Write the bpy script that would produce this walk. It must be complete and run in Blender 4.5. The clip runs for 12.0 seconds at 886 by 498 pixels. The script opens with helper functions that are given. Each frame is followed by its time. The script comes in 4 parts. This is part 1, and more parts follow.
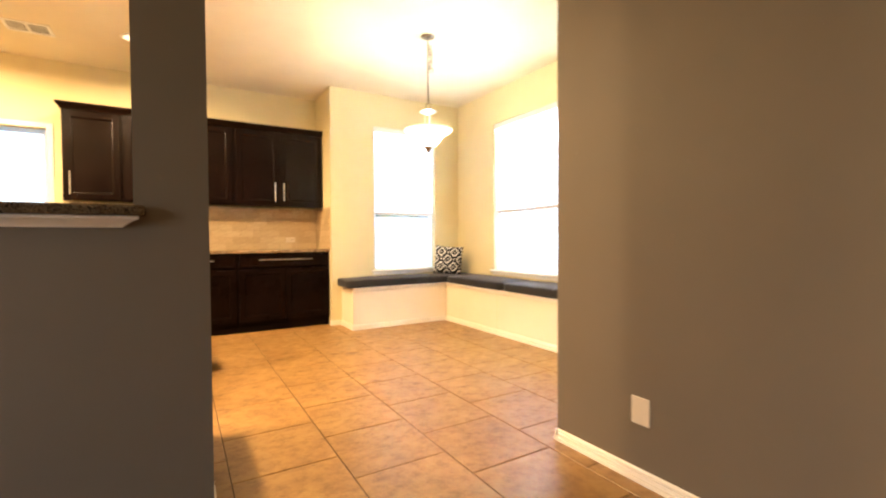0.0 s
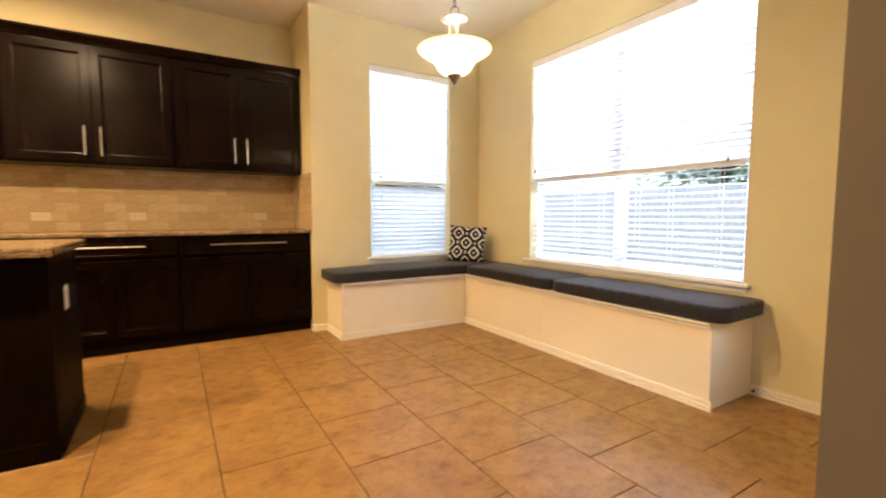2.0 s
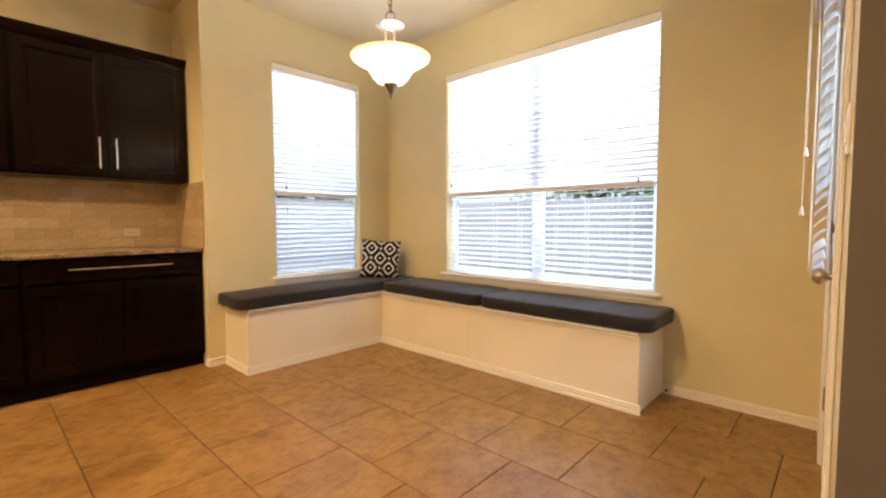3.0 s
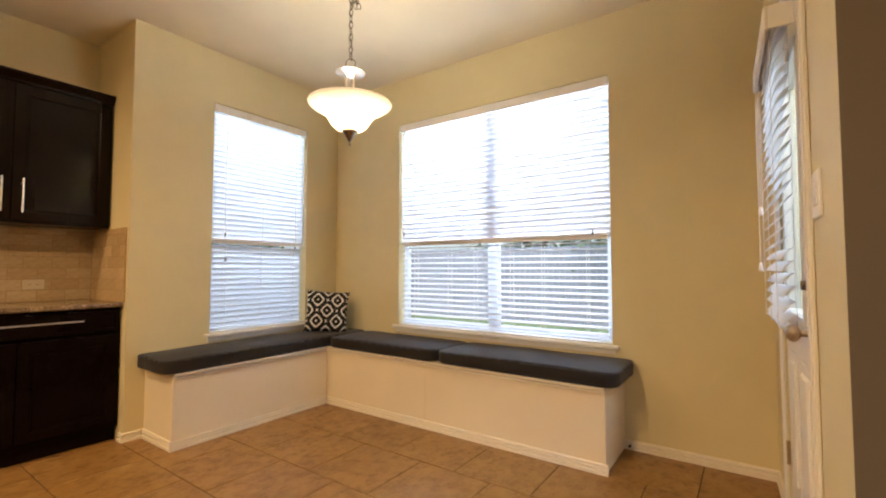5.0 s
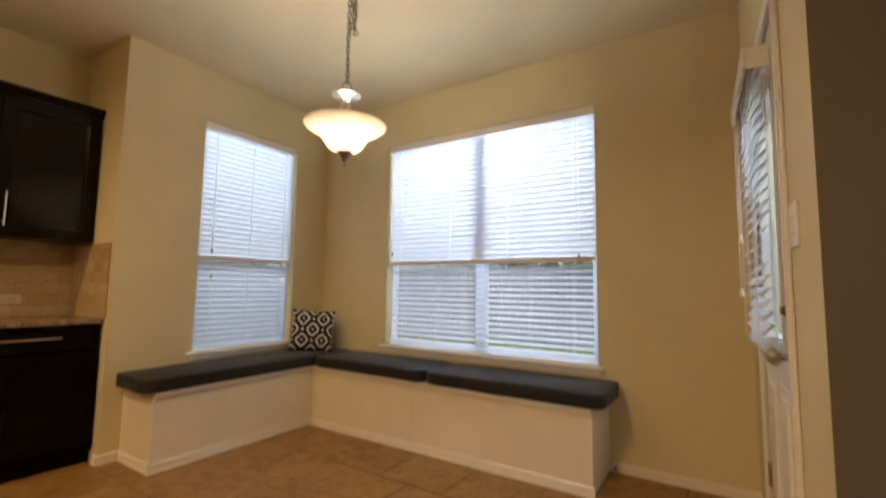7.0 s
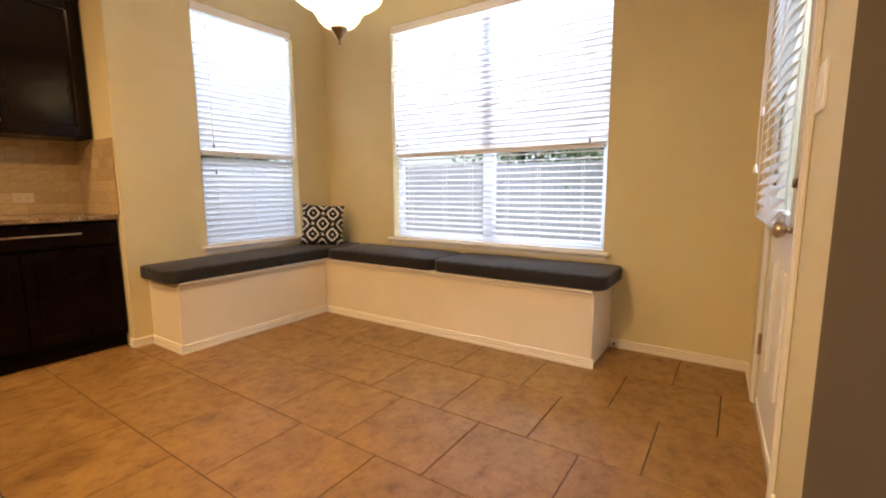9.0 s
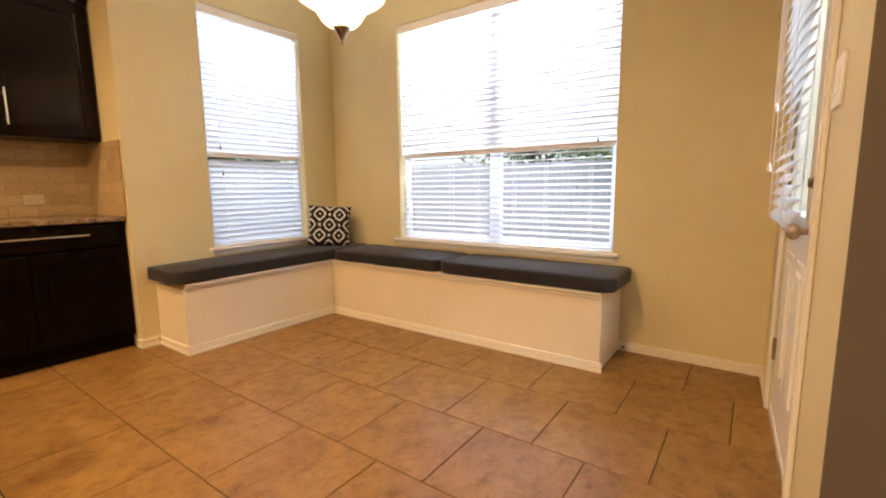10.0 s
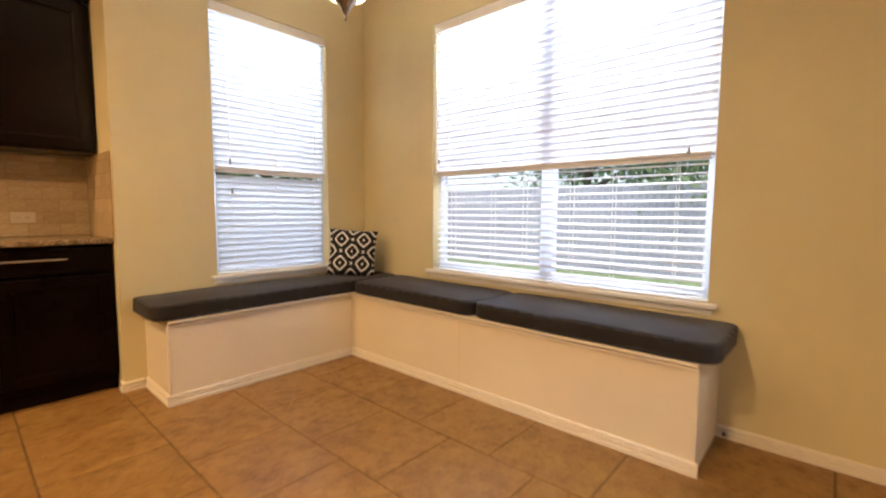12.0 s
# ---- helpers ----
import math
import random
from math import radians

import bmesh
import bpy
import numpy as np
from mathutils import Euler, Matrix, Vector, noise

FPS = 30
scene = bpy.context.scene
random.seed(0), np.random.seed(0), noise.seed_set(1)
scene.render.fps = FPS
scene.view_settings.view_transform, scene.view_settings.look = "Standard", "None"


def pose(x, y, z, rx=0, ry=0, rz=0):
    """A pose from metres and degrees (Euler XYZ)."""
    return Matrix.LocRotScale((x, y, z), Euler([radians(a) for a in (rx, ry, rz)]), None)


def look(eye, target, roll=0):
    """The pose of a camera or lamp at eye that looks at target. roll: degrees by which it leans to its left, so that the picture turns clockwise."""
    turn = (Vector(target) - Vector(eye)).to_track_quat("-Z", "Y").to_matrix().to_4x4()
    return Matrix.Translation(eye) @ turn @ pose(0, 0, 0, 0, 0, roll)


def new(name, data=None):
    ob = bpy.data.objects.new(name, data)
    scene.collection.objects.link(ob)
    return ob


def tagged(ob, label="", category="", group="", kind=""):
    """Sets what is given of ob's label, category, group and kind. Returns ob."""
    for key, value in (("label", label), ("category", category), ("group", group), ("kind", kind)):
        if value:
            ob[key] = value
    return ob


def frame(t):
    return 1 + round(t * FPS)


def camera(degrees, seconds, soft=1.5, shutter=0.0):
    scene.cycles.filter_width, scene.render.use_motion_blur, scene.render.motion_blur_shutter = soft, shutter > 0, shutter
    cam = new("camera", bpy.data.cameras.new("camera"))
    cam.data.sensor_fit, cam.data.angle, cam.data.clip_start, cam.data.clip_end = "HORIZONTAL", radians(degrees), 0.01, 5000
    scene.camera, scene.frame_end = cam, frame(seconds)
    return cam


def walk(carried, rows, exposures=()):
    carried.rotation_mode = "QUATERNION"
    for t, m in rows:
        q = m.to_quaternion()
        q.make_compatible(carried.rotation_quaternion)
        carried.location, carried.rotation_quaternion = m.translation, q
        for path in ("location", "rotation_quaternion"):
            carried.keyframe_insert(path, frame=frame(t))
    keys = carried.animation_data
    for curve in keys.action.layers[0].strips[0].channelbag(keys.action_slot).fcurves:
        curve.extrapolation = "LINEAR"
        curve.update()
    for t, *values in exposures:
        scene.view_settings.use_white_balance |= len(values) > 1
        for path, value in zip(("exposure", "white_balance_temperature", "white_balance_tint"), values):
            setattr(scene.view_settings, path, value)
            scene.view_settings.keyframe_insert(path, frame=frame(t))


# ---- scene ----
cam = camera(90.4, 12.0, soft=2.0, shutter=0.5)
PATH = [
    (0, (0.148, -0.167, 1.027), (1.176, 1.548, 0.982), -0.4),
    (0.5, (0.342, 0.167, 1.049), (1.242, 1.948, 0.928), 0.8),
    (1, (0.467, 0.509, 1.046), (1.395, 2.277, 0.924), -0.1),
    (1.5, (0.592, 0.838, 1.032), (1.524, 2.601, 0.884), -1.3),
    (2, (0.654, 1.099, 1.043), (1.695, 2.8, 0.89), -0.0),
    (2.5, (0.58, 1.298, 1.065), (1.885, 2.812, 0.996), -1.1),
    (3, (0.478, 1.445, 1.104), (1.944, 2.801, 0.985), -0.1),
    (5, (0.502, 1.617, 1.138), (2.139, 2.762, 1.229), -0.0),
    (5.5, (0.487, 1.614, 1.147), (2.163, 2.698, 1.26), 0.2),
    (6, (0.481, 1.625, 1.155), (2.132, 2.713, 1.456), 0.6),
    (6.5, (0.474, 1.631, 1.165), (2.119, 2.716, 1.504), 0.6),
    (7, (0.451, 1.636, 1.144), (2.126, 2.715, 1.323), 0.8),
    (7.5, (0.456, 1.627, 1.101), (2.143, 2.691, 0.943), -0.5),
    (9.5, (0.486, 1.622, 1.076), (2.122, 2.74, 0.798), -0.4),
    (10, (0.518, 1.616, 1.079), (2.133, 2.763, 0.807), -0.6),
    (10.5, (0.587, 1.614, 1.075), (2.169, 2.807, 0.807), -0.6),
    (11, (0.687, 1.617, 1.065), (2.227, 2.86, 0.775), 0.5),
    (11.5, (0.817, 1.738, 1.063), (2.332, 3.018, 0.802), 0.8),
    (12, (1.072, 1.923, 1.079), (2.558, 3.251, 0.911), 0.3),
]
EXPOSURES = [(0.0, 3.1, 5750, 12), (1.5, 2.52, 5750, 12), (3.0, 2.03, 5800, 15), (5.5, 1.55, 5850, 15), (6.5, 1.17, 5950, 15), (7.0, 1.07, 5900, 15), (7.5, 1.08, 5850, 15), (9.5, 1.92, 6200, 19), (11.0, 1.90, 6200, 19), (12.0, 1.83, 6150, 19)]
walk(cam, [(t, look(eye, target, roll)) for t, eye, target, roll in PATH], EXPOSURES)

# ---- plan, in metres ----
CEIL = 2.855
NORTH, EAST = 5.03, 3.51          # window walls
NICHE_X, NICHE_Y = 1.708, 5.68    # end and back of the cabinet recess
DOOR_Y, GREY_X = 1.447, 1.793     # wall with the patio door, long taupe wall
HALF_X, HALF_Y0, HALF_Y1 = 0.241, 1.613, 1.868  # wall with the pass-through
WEST, SOUTH = -3.2, -3.0

# ---- world, sun, lamps ----
world = bpy.data.worlds.new("sky")
scene.world = world
world.use_nodes = True
wn = world.node_tree
sky = wn.nodes.new("ShaderNodeTexSky")
sky.sky_type, sky.sun_disc = "NISHITA", False
sky.sun_elevation, sky.sun_rotation = radians(55), radians(215)
sky.dust_density = 4.0
wn.links.new(sky.outputs[0], wn.nodes["Background"].inputs[0])
wn.nodes["Background"].inputs[1].default_value = 0.15


def lamp(name, kind, energy, color, m, **values):
    data = bpy.data.lights.new(name, kind)
    data.energy, data.color = energy, color
    if "size" in values:
        data.shape, data.size = values.get("shape", "DISK"), values["size"]
        if "size_y" in values:
            data.size_y = values["size_y"]
    if "radius" in values:
        data.shadow_soft_size = values["radius"]
    if "angle" in values:
        data.angle = radians(values["angle"])
    if "spread" in values:
        data.spread = radians(values["spread"])
    ob = new(name, data)
    ob.matrix_world = m
    return ob


sun_way = (math.sin(radians(215)), math.cos(radians(215)), 1.43)
lamp("sun", "SUN", 1.5, (1, 0.95, 0.88), look((12 * sun_way[0], 12 * sun_way[1], 20), (0, 0, 0)), angle=12)
WARM = (1.0, 0.66, 0.31)
PENDANT = (2.103, 3.338)
# the last two are unseen, added to brighten the living-room walls
CANS = [(-0.18, 4.70, 9), (-1.55, 4.70, 11), (-0.18, 2.80, 18), (-1.55, 2.80, 20), (-0.6, 0.0, 0.8), (-0.6, -1.6, 0.8)]
for x, y, watts in CANS:
    lamp("downlight_lamp", "AREA", watts, WARM, look((x, y, CEIL - 0.012), (x, y, 0)), size=0.13, spread=168)
# daylight of the open sky above each window
lamp("sky_light_east", "AREA", 46, (0.93, 0.97, 1.0), look((EAST + 1.0, 3.28, 2.75), (EAST, 3.28, 1.6)), shape="RECTANGLE", size=2.0, size_y=1.3)
lamp("sky_light_north", "AREA", 28, (0.90, 0.97, 1.0), look((2.7, NORTH + 1.0, 2.75), (2.7, NORTH, 1.6)), shape="RECTANGLE", size=1.1, size_y=1.3)
lamp("sky_light_south", "AREA", 15, (0.84, 0.93, 1.0), look((2.66, 0.5, 2.6), (2.66, DOOR_Y, 1.4)), shape="RECTANGLE", size=1.0, size_y=1.2)
# fill light through an added west window that stays out of view
lamp("sky_light_west", "AREA", 5.0, (0.92, 0.96, 0.95), look((WEST - 0.3, -1.3, 1.5), (0, -1.0, 1.3)), shape="RECTANGLE", size=1.7, size_y=1.5)
for k in range(3):
    a = radians(25 + 120 * k)
    lamp("pendant_bulb", "POINT", 3.8, (1.0, 0.86, 0.63), pose(PENDANT[0] + 0.085 * math.cos(a), PENDANT[1] + 0.085 * math.sin(a), 1.965), radius=0.03)

# ---- materials ----
def node_mat(name):
    m = bpy.data.materials.new(name)
    m.use_nodes = True
    return m, m.node_tree, m.node_tree.nodes["Principled BSDF"]


def ramp(nt, source, stops):
    r = nt.nodes.new("ShaderNodeValToRGB")
    while len(r.color_ramp.elements) < len(stops):
        r.color_ramp.elements.new(0.5)
    for e, (p, c) in zip(r.color_ramp.elements, stops):
        e.position, e.color = p, (*c, 1)
    nt.links.new(source, r.inputs[0])
    return r.outputs[0]


def noise_out(nt, scale, detail=4.0, rough=0.55, stretch=None, shift=None):
    tc = nt.nodes.new("ShaderNodeTexCoord")
    out = tc.outputs["Object"]
    if stretch or shift:
        mp = nt.nodes.new("ShaderNodeMapping")
        if stretch:
            mp.inputs["Scale"].default_value = stretch
        nt.links.new(out, mp.inputs[0])
        if shift:
            nt.links.new(shift, mp.inputs["Location"])
        out = mp.outputs[0]
    n = nt.nodes.new("ShaderNodeTexNoise")
    n.inputs["Scale"].default_value, n.inputs["Detail"].default_value, n.inputs["Roughness"].default_value = scale, detail, rough
    nt.links.new(out, n.inputs["Vector"])
    return n.outputs["Fac"]


def bump(nt, bsdf, height, strength, distance=0.002):
    b = nt.nodes.new("ShaderNodeBump")
    b.inputs["Strength"].default_value, b.inputs["Distance"].default_value = strength, distance
    nt.links.new(height, b.inputs["Height"])
    nt.links.new(b.outputs[0], bsdf.inputs["Normal"])


def mixed(nt, a, b, fac, mode="MIX"):
    m = nt.nodes.new("ShaderNodeMix")
    m.data_type, m.blend_type = "RGBA", mode
    for sock, v in ((m.inputs[0], fac), (m.inputs[6], a), (m.inputs[7], b)):
        if isinstance(v, (tuple, float)):
            sock.default_value = v if isinstance(v, float) else (*v, 1)
        else:
            nt.links.new(v, sock)
    return m.outputs[2]


def scaled(c, k):
    return tuple(min(1.0, v * k) for v in c)


def paint(name, color, rough=0.6, texture=0.25, gloss=0.3):
    """Rolled wall paint: orange-peel relief and faint uneven patches."""
    m, nt, b = node_mat(name)
    big, fine = noise_out(nt, 1.7, 3), noise_out(nt, 190, 2)
    nt.links.new(ramp(nt, big, [(0.3, scaled(color, 0.95)), (0.7, scaled(color, 1.04))]), b.inputs["Base Color"])
    b.inputs["Roughness"].default_value, b.inputs["Specular IOR Level"].default_value = rough, gloss
    bump(nt, b, fine, texture, 0.0012)
    return m


def plain(name, color, rough=0.5, metal=0.0, scale=60, vary=0.06, relief=0.05):
    m, nt, b = node_mat(name)
    n = noise_out(nt, scale, 3)
    nt.links.new(ramp(nt, n, [(0.3, scaled(color, 1 - vary)), (0.7, scaled(color, 1 + vary))]), b.inputs["Base Color"])
    b.inputs["Roughness"].default_value, b.inputs["Metallic"].default_value = rough, metal
    if relief:
        bump(nt, b, n, relief, 0.0006)
    return m


TAN = paint("tan_wall_paint", (0.672, 0.582, 0.338))
TAUPE = paint("taupe_wall_paint", (0.145, 0.113, 0.073))
CEILING = paint("ceiling_paint", (0.745, 0.655, 0.47), 0.8, 0.5)
BENCH = paint("cream_bench_paint", (0.76, 0.67, 0.50), 0.42, 0.08, 0.45)
TRIM = plain("white_trim_paint", (0.80, 0.77, 0.70), 0.38, 0, 25, 0.02, 0.04)
VINYL = plain("white_vinyl", (0.86, 0.85, 0.83), 0.4, 0, 25, 0.02, 0.03)
PLATE = plain("ivory_plastic", (0.80, 0.74, 0.60), 0.35, 0, 20, 0.02, 0)
TILE_PLATE = plain("almond_plastic", (0.60, 0.50, 0.35), 0.35, 0, 20, 0.02, 0)
WHITE_PLATE = plain("white_plastic", (0.82, 0.81, 0.78), 0.35, 0, 20, 0.02, 0)
TASSEL = plain("grey_tassel_plastic", (0.30, 0.29, 0.27), 0.45, 0, 20, 0.05, 0)
DARK_SLOT = plain("dark_slot", (0.03, 0.028, 0.025), 0.6, 0, 20, 0.1, 0)
NICKEL = plain("brushed_nickel", (0.62, 0.58, 0.52), 0.3, 1.0, 220, 0.08, 0.05)
CHROME = plain("satin_steel", (0.72, 0.70, 0.66), 0.28, 1.0, 220, 0.05, 0.03)
LAMP_METAL = plain("dark_brushed_nickel", (0.34, 0.31, 0.27), 0.26, 1.0, 220, 0.08, 0.05)
BRONZE = plain("aged_metal", (0.16, 0.12, 0.08), 0.4, 1.0, 90, 0.2, 0.1)
SKIRT = plain("cream_skirting_paint", (0.80, 0.73, 0.60), 0.42, 0, 25, 0.03, 0.04)
KNOB = plain("satin_nickel_knob", (0.52, 0.43, 0.33), 0.28, 1.0, 90, 0.15, 0.05)
BRASS = plain("antique_brass_hinge", (0.40, 0.30, 0.16), 0.4, 1.0, 90, 0.15, 0.1)
DIRT = plain("thin_set", (0.060, 0.036, 0.018), 0.95, 0, 120, 0.25, 0.3)


def wood_espresso(name="espresso_stained_wood", polish=0.15, rough=0.18):
    m, nt, b = node_mat(name)
    grain = noise_out(nt, 9, 8, 0.65, (7, 7, 0.6))
    patch = noise_out(nt, 2.5, 3)
    c = ramp(nt, grain, [(0.25, (0.0024, 0.0010, 0.0007)), (0.55, (0.0045, 0.0018, 0.0012)), (0.8, (0.0085, 0.0034, 0.0020))])
    nt.links.new(mixed(nt, c, (0.014, 0.0055, 0.003), ramp(nt, patch, [(0.45, (0, 0, 0)), (0.8, (0.4, 0.4, 0.4))])), b.inputs["Base Color"])
    nt.links.new(ramp(nt, patch, [(0.3, (rough,) * 3), (0.7, (rough + 0.08,) * 3)]), b.inputs["Roughness"])
    b.inputs["Specular IOR Level"].default_value = polish
    bump(nt, b, grain, 0.04, 0.0006)
    return m


def granite(name="speckled_brown_granite", tone=0.82):
    m, nt, b = node_mat(name)
    tc = nt.nodes.new("ShaderNodeTexCoord")
    v = nt.nodes.new("ShaderNodeTexVoronoi")
    v.inputs["Scale"].default_value = 240
    nt.links.new(tc.outputs["Object"], v.inputs["Vector"])
    bw = nt.nodes.new("ShaderNodeRGBToBW")
    nt.links.new(v.outputs["Color"], bw.inputs[0])
    c = ramp(nt, bw.outputs[0], [(0.2, (0.05, 0.03, 0.018)), (0.34, (0.21, 0.125, 0.06)), (0.52, (0.38, 0.25, 0.13)), (0.82, (0.50, 0.36, 0.20))])
    veins = ramp(nt, noise_out(nt, 14, 6), [(0.42, (0.25, 0.25, 0.25)), (0.62, (1, 1, 1))])
    nt.links.new(mixed(nt, mixed(nt, c, veins, 0.55, "MULTIPLY"), (tone, tone, tone), 1.0, "MULTIPLY"), b.inputs["Base Color"])
    b.inputs["Roughness"].default_value = 0.14
    return m


def floor_tile():
    """Glazed stone-look tile: ochre clouds with darker brown veining, varied from tile to tile."""
    m, nt, b = node_mat("ochre_stone_tile")
    info = nt.nodes.new("ShaderNodeObjectInfo")
    mult = nt.nodes.new("ShaderNodeVectorMath")
    mult.operation = "SCALE"
    comb = nt.nodes.new("ShaderNodeCombineXYZ")
    for k in range(3):
        nt.links.new(info.outputs["Random"], comb.inputs[k])
    nt.links.new(comb.outputs[0], mult.inputs[0])
    mult.inputs["Scale"].default_value = 57.0
    cloud = noise_out(nt, 5.5, 7, 0.68, None, mult.outputs[0])
    vein = noise_out(nt, 13, 12, 0.76, (1.0, 1.2, 1), mult.outputs[0])
    fine = noise_out(nt, 120, 3)
    base = ramp(nt, cloud, [(0.30, (0.215, 0.107, 0.026)), (0.46, (0.292, 0.154, 0.038)), (0.58, (0.325, 0.178, 0.046)), (0.75, (0.380, 0.220, 0.064))])
    dark = ramp(nt, vein, [(0.34, (0.44, 0.37, 0.30)), (0.45, (0.80, 0.76, 0.72)), (0.55, (1, 1, 1))])
    c = mixed(nt, base, dark, 0.8, "MULTIPLY")
    tone = ramp(nt, info.outputs["Random"], [(0.0, (0.90, 0.90, 0.90)), (1.0, (1.0, 1.0, 1.0))])
    nt.links.new(mixed(nt, c, tone, 1.0, "MULTIPLY"), b.inputs["Base Color"])
    nt.links.new(ramp(nt, vein, [(0.35, (0.50,) * 3), (0.6, (0.36,) * 3)]), b.inputs["Roughness"])
    b.inputs["Specular IOR Level"].default_value = 0.6
    bump(nt, b, mixed(nt, vein, fine, 0.25), 0.25, 0.0016)
    return m


def splash_tile():
    m, nt, b = node_mat("honed_travertine_tile")
    info = nt.nodes.new("ShaderNodeObjectInfo")
    vein = noise_out(nt, 26, 6, 0.65, (1, 1, 2.2))
    base = ramp(nt, info.outputs["Random"], [(0.0, (0.43, 0.31, 0.155)), (0.4, (0.47, 0.345, 0.18)), (0.7, (0.50, 0.37, 0.20)), (1.0, (0.55, 0.42, 0.24))])
    nt.links.new(mixed(nt, base, ramp(nt, vein, [(0.35, (0.80, 0.76, 0.70)), (0.6, (1, 1, 1))]), 0.8, "MULTIPLY"), b.inputs["Base Color"])
    b.inputs["Roughness"].default_value = 0.42
    bump(nt, b, vein, 0.2, 0.0012)
    return m


def fabric(name, color):
    m, nt, b = node_mat(name)
    tc = nt.nodes.new("ShaderNodeTexCoord")
    w = nt.nodes.new("ShaderNodeTexChecker")
    w.inputs["Scale"].default_value = 420
    nt.links.new(tc.outputs["Object"], w.inputs["Vector"])
    big = noise_out(nt, 5, 4)
    nt.links.new(mixed(nt, ramp(nt, big, [(0.3, scaled(color, 0.85)), (0.7, scaled(color, 1.15))]), w.outputs["Fac"], 0.06, "MULTIPLY"), b.inputs["Base Color"])
    b.inputs["Roughness"].default_value = 0.7
    b.inputs["Specular IOR Level"].default_value = 0.25
    b.inputs["Sheen Weight"].default_value = 0.12
    bump(nt, b, mixed(nt, w.outputs["Fac"], noise_out(nt, 14, 4), 0.5), 0.15, 0.0015)
    return m


def slat_mat(name="white_blind_slat", through_light=0.51):
    """Painted slats, through which a little daylight glows."""
    m, nt, b = node_mat(name)
    b.inputs["Base Color"].default_value, b.inputs["Roughness"].default_value = (0.84, 0.845, 0.85, 1), 0.5
    t = nt.nodes.new("ShaderNodeBsdfTranslucent")
    t.inputs[0].default_value = (0.81, 0.845, 0.89, 1)
    mix = nt.nodes.new("ShaderNodeMixShader")
    mix.inputs[0].default_value = through_light
    out = nt.nodes["Material Output"]
    nt.links.new(b.outputs[0], mix.inputs[1])
    nt.links.new(t.outputs[0], mix.inputs[2])
    nt.links.new(mix.outputs[0], out.inputs[0])
    bump(nt, b, noise_out(nt, 30, 3, 0.5, (1, 1, 1)), 0.03, 0.0008)
    return m


def glass_mat():
    m, nt, b = node_mat("window_glass")
    b.inputs["Base Color"].default_value = (0.97, 0.99, 0.98, 1)
    b.inputs["Roughness"].default_value, b.inputs["Transmission Weight"].default_value, b.inputs["IOR"].default_value = 0.0, 1.0, 1.05
    return m


def shade_mat():
    """Alabaster glass: milky, veined, and lit through by the bulb inside."""
    m, nt, b = node_mat("alabaster_glass_shade")
    n = noise_out(nt, 7, 5, 0.6)
    c = ramp(nt, n, [(0.3, (0.86, 0.76, 0.58)), (0.7, (0.94, 0.88, 0.76))])
    nt.links.new(c, b.inputs["Base Color"])
    b.inputs["Emission Color"].default_value, b.inputs["Emission Strength"].default_value = (1.0, 0.82, 0.52, 1), 0.16
    b.inputs["Roughness"].default_value = 0.2
    t = nt.nodes.new("ShaderNodeBsdfTranslucent")
    nt.links.new(c, t.inputs[0])
    mix = nt.nodes.new("ShaderNodeMixShader")
    mix.inputs[0].default_value = 0.62
    nt.links.new(b.outputs[0], mix.inputs[1])
    nt.links.new(t.outputs[0], mix.inputs[2])
    nt.links.new(mix.outputs[0], nt.nodes["Material Output"].inputs[0])
    return m


def glow(name, color, strength):
    m, nt, b = node_mat(name)
    b.inputs["Emission Color"].default_value, b.inputs["Emission Strength"].default_value = (*color, 1), strength
    return m


def leaf_mat():
    m, nt, b = node_mat("shrub_leaves")
    n = noise_out(nt, 3, 4)
    nt.links.new(ramp(nt, n, [(0.3, (0.075, 0.115, 0.055)), (0.7, (0.13, 0.18, 0.08))]), b.inputs["Base Color"])
    b.inputs["Roughness"].default_value = 0.55
    t = nt.nodes.new("ShaderNodeBsdfTranslucent")
    t.inputs[0].default_value = (0.16, 0.24, 0.09, 1)
    mix = nt.nodes.new("ShaderNodeMixShader")
    mix.inputs[0].default_value = 0.45
    nt.links.new(b.outputs[0], mix.inputs[1])
    nt.links.new(t.outputs[0], mix.inputs[2])
    nt.links.new(mix.outputs[0], nt.nodes["Material Output"].inputs[0])
    return m


ESPRESSO, GRANITE, FLOOR_TILE, SPLASH = wood_espresso(), granite(), floor_tile(), splash_tile()
# the counter granite again, with the ledge's shade put into its colour
SHADED_GRANITE = granite("shaded_brown_granite", 0.3)
VENEER = wood_espresso("matte_espresso_veneer", 0.05, 0.5)
DARK_DOOR = wood_espresso("satin_espresso_wood", 0.06, 0.24)
CUSHION = fabric("charcoal_cushion_fabric", (0.0165, 0.0145, 0.0145))
WELT = fabric("charcoal_welt_fabric", (0.024, 0.021, 0.021))
SLAT, GLASS, SHADE = slat_mat(), glass_mat(), shade_mat()
# vinyl made translucent so frames and rails glow in place of window glare
FRAME = slat_mat("translucent_white_vinyl", 0.8)
CAN_GLOW = glow("downlight_lens", WARM, 0.3)
LEAF = leaf_mat()
BARK = plain("bark", (0.10, 0.075, 0.055), 0.9, 0, 30, 0.3, 0.6)
FENCE = plain("weathered_fence_wood", (0.24, 0.25, 0.27), 0.8, 0, 14, 0.25, 0.3)
LAWN = plain("lawn_grass", (0.085, 0.12, 0.045), 0.9, 0, 9, 0.35, 0.5)
BRICK_PAVE = plain("patio_concrete", (0.36, 0.34, 0.31), 0.85, 0, 11, 0.15, 0.3)


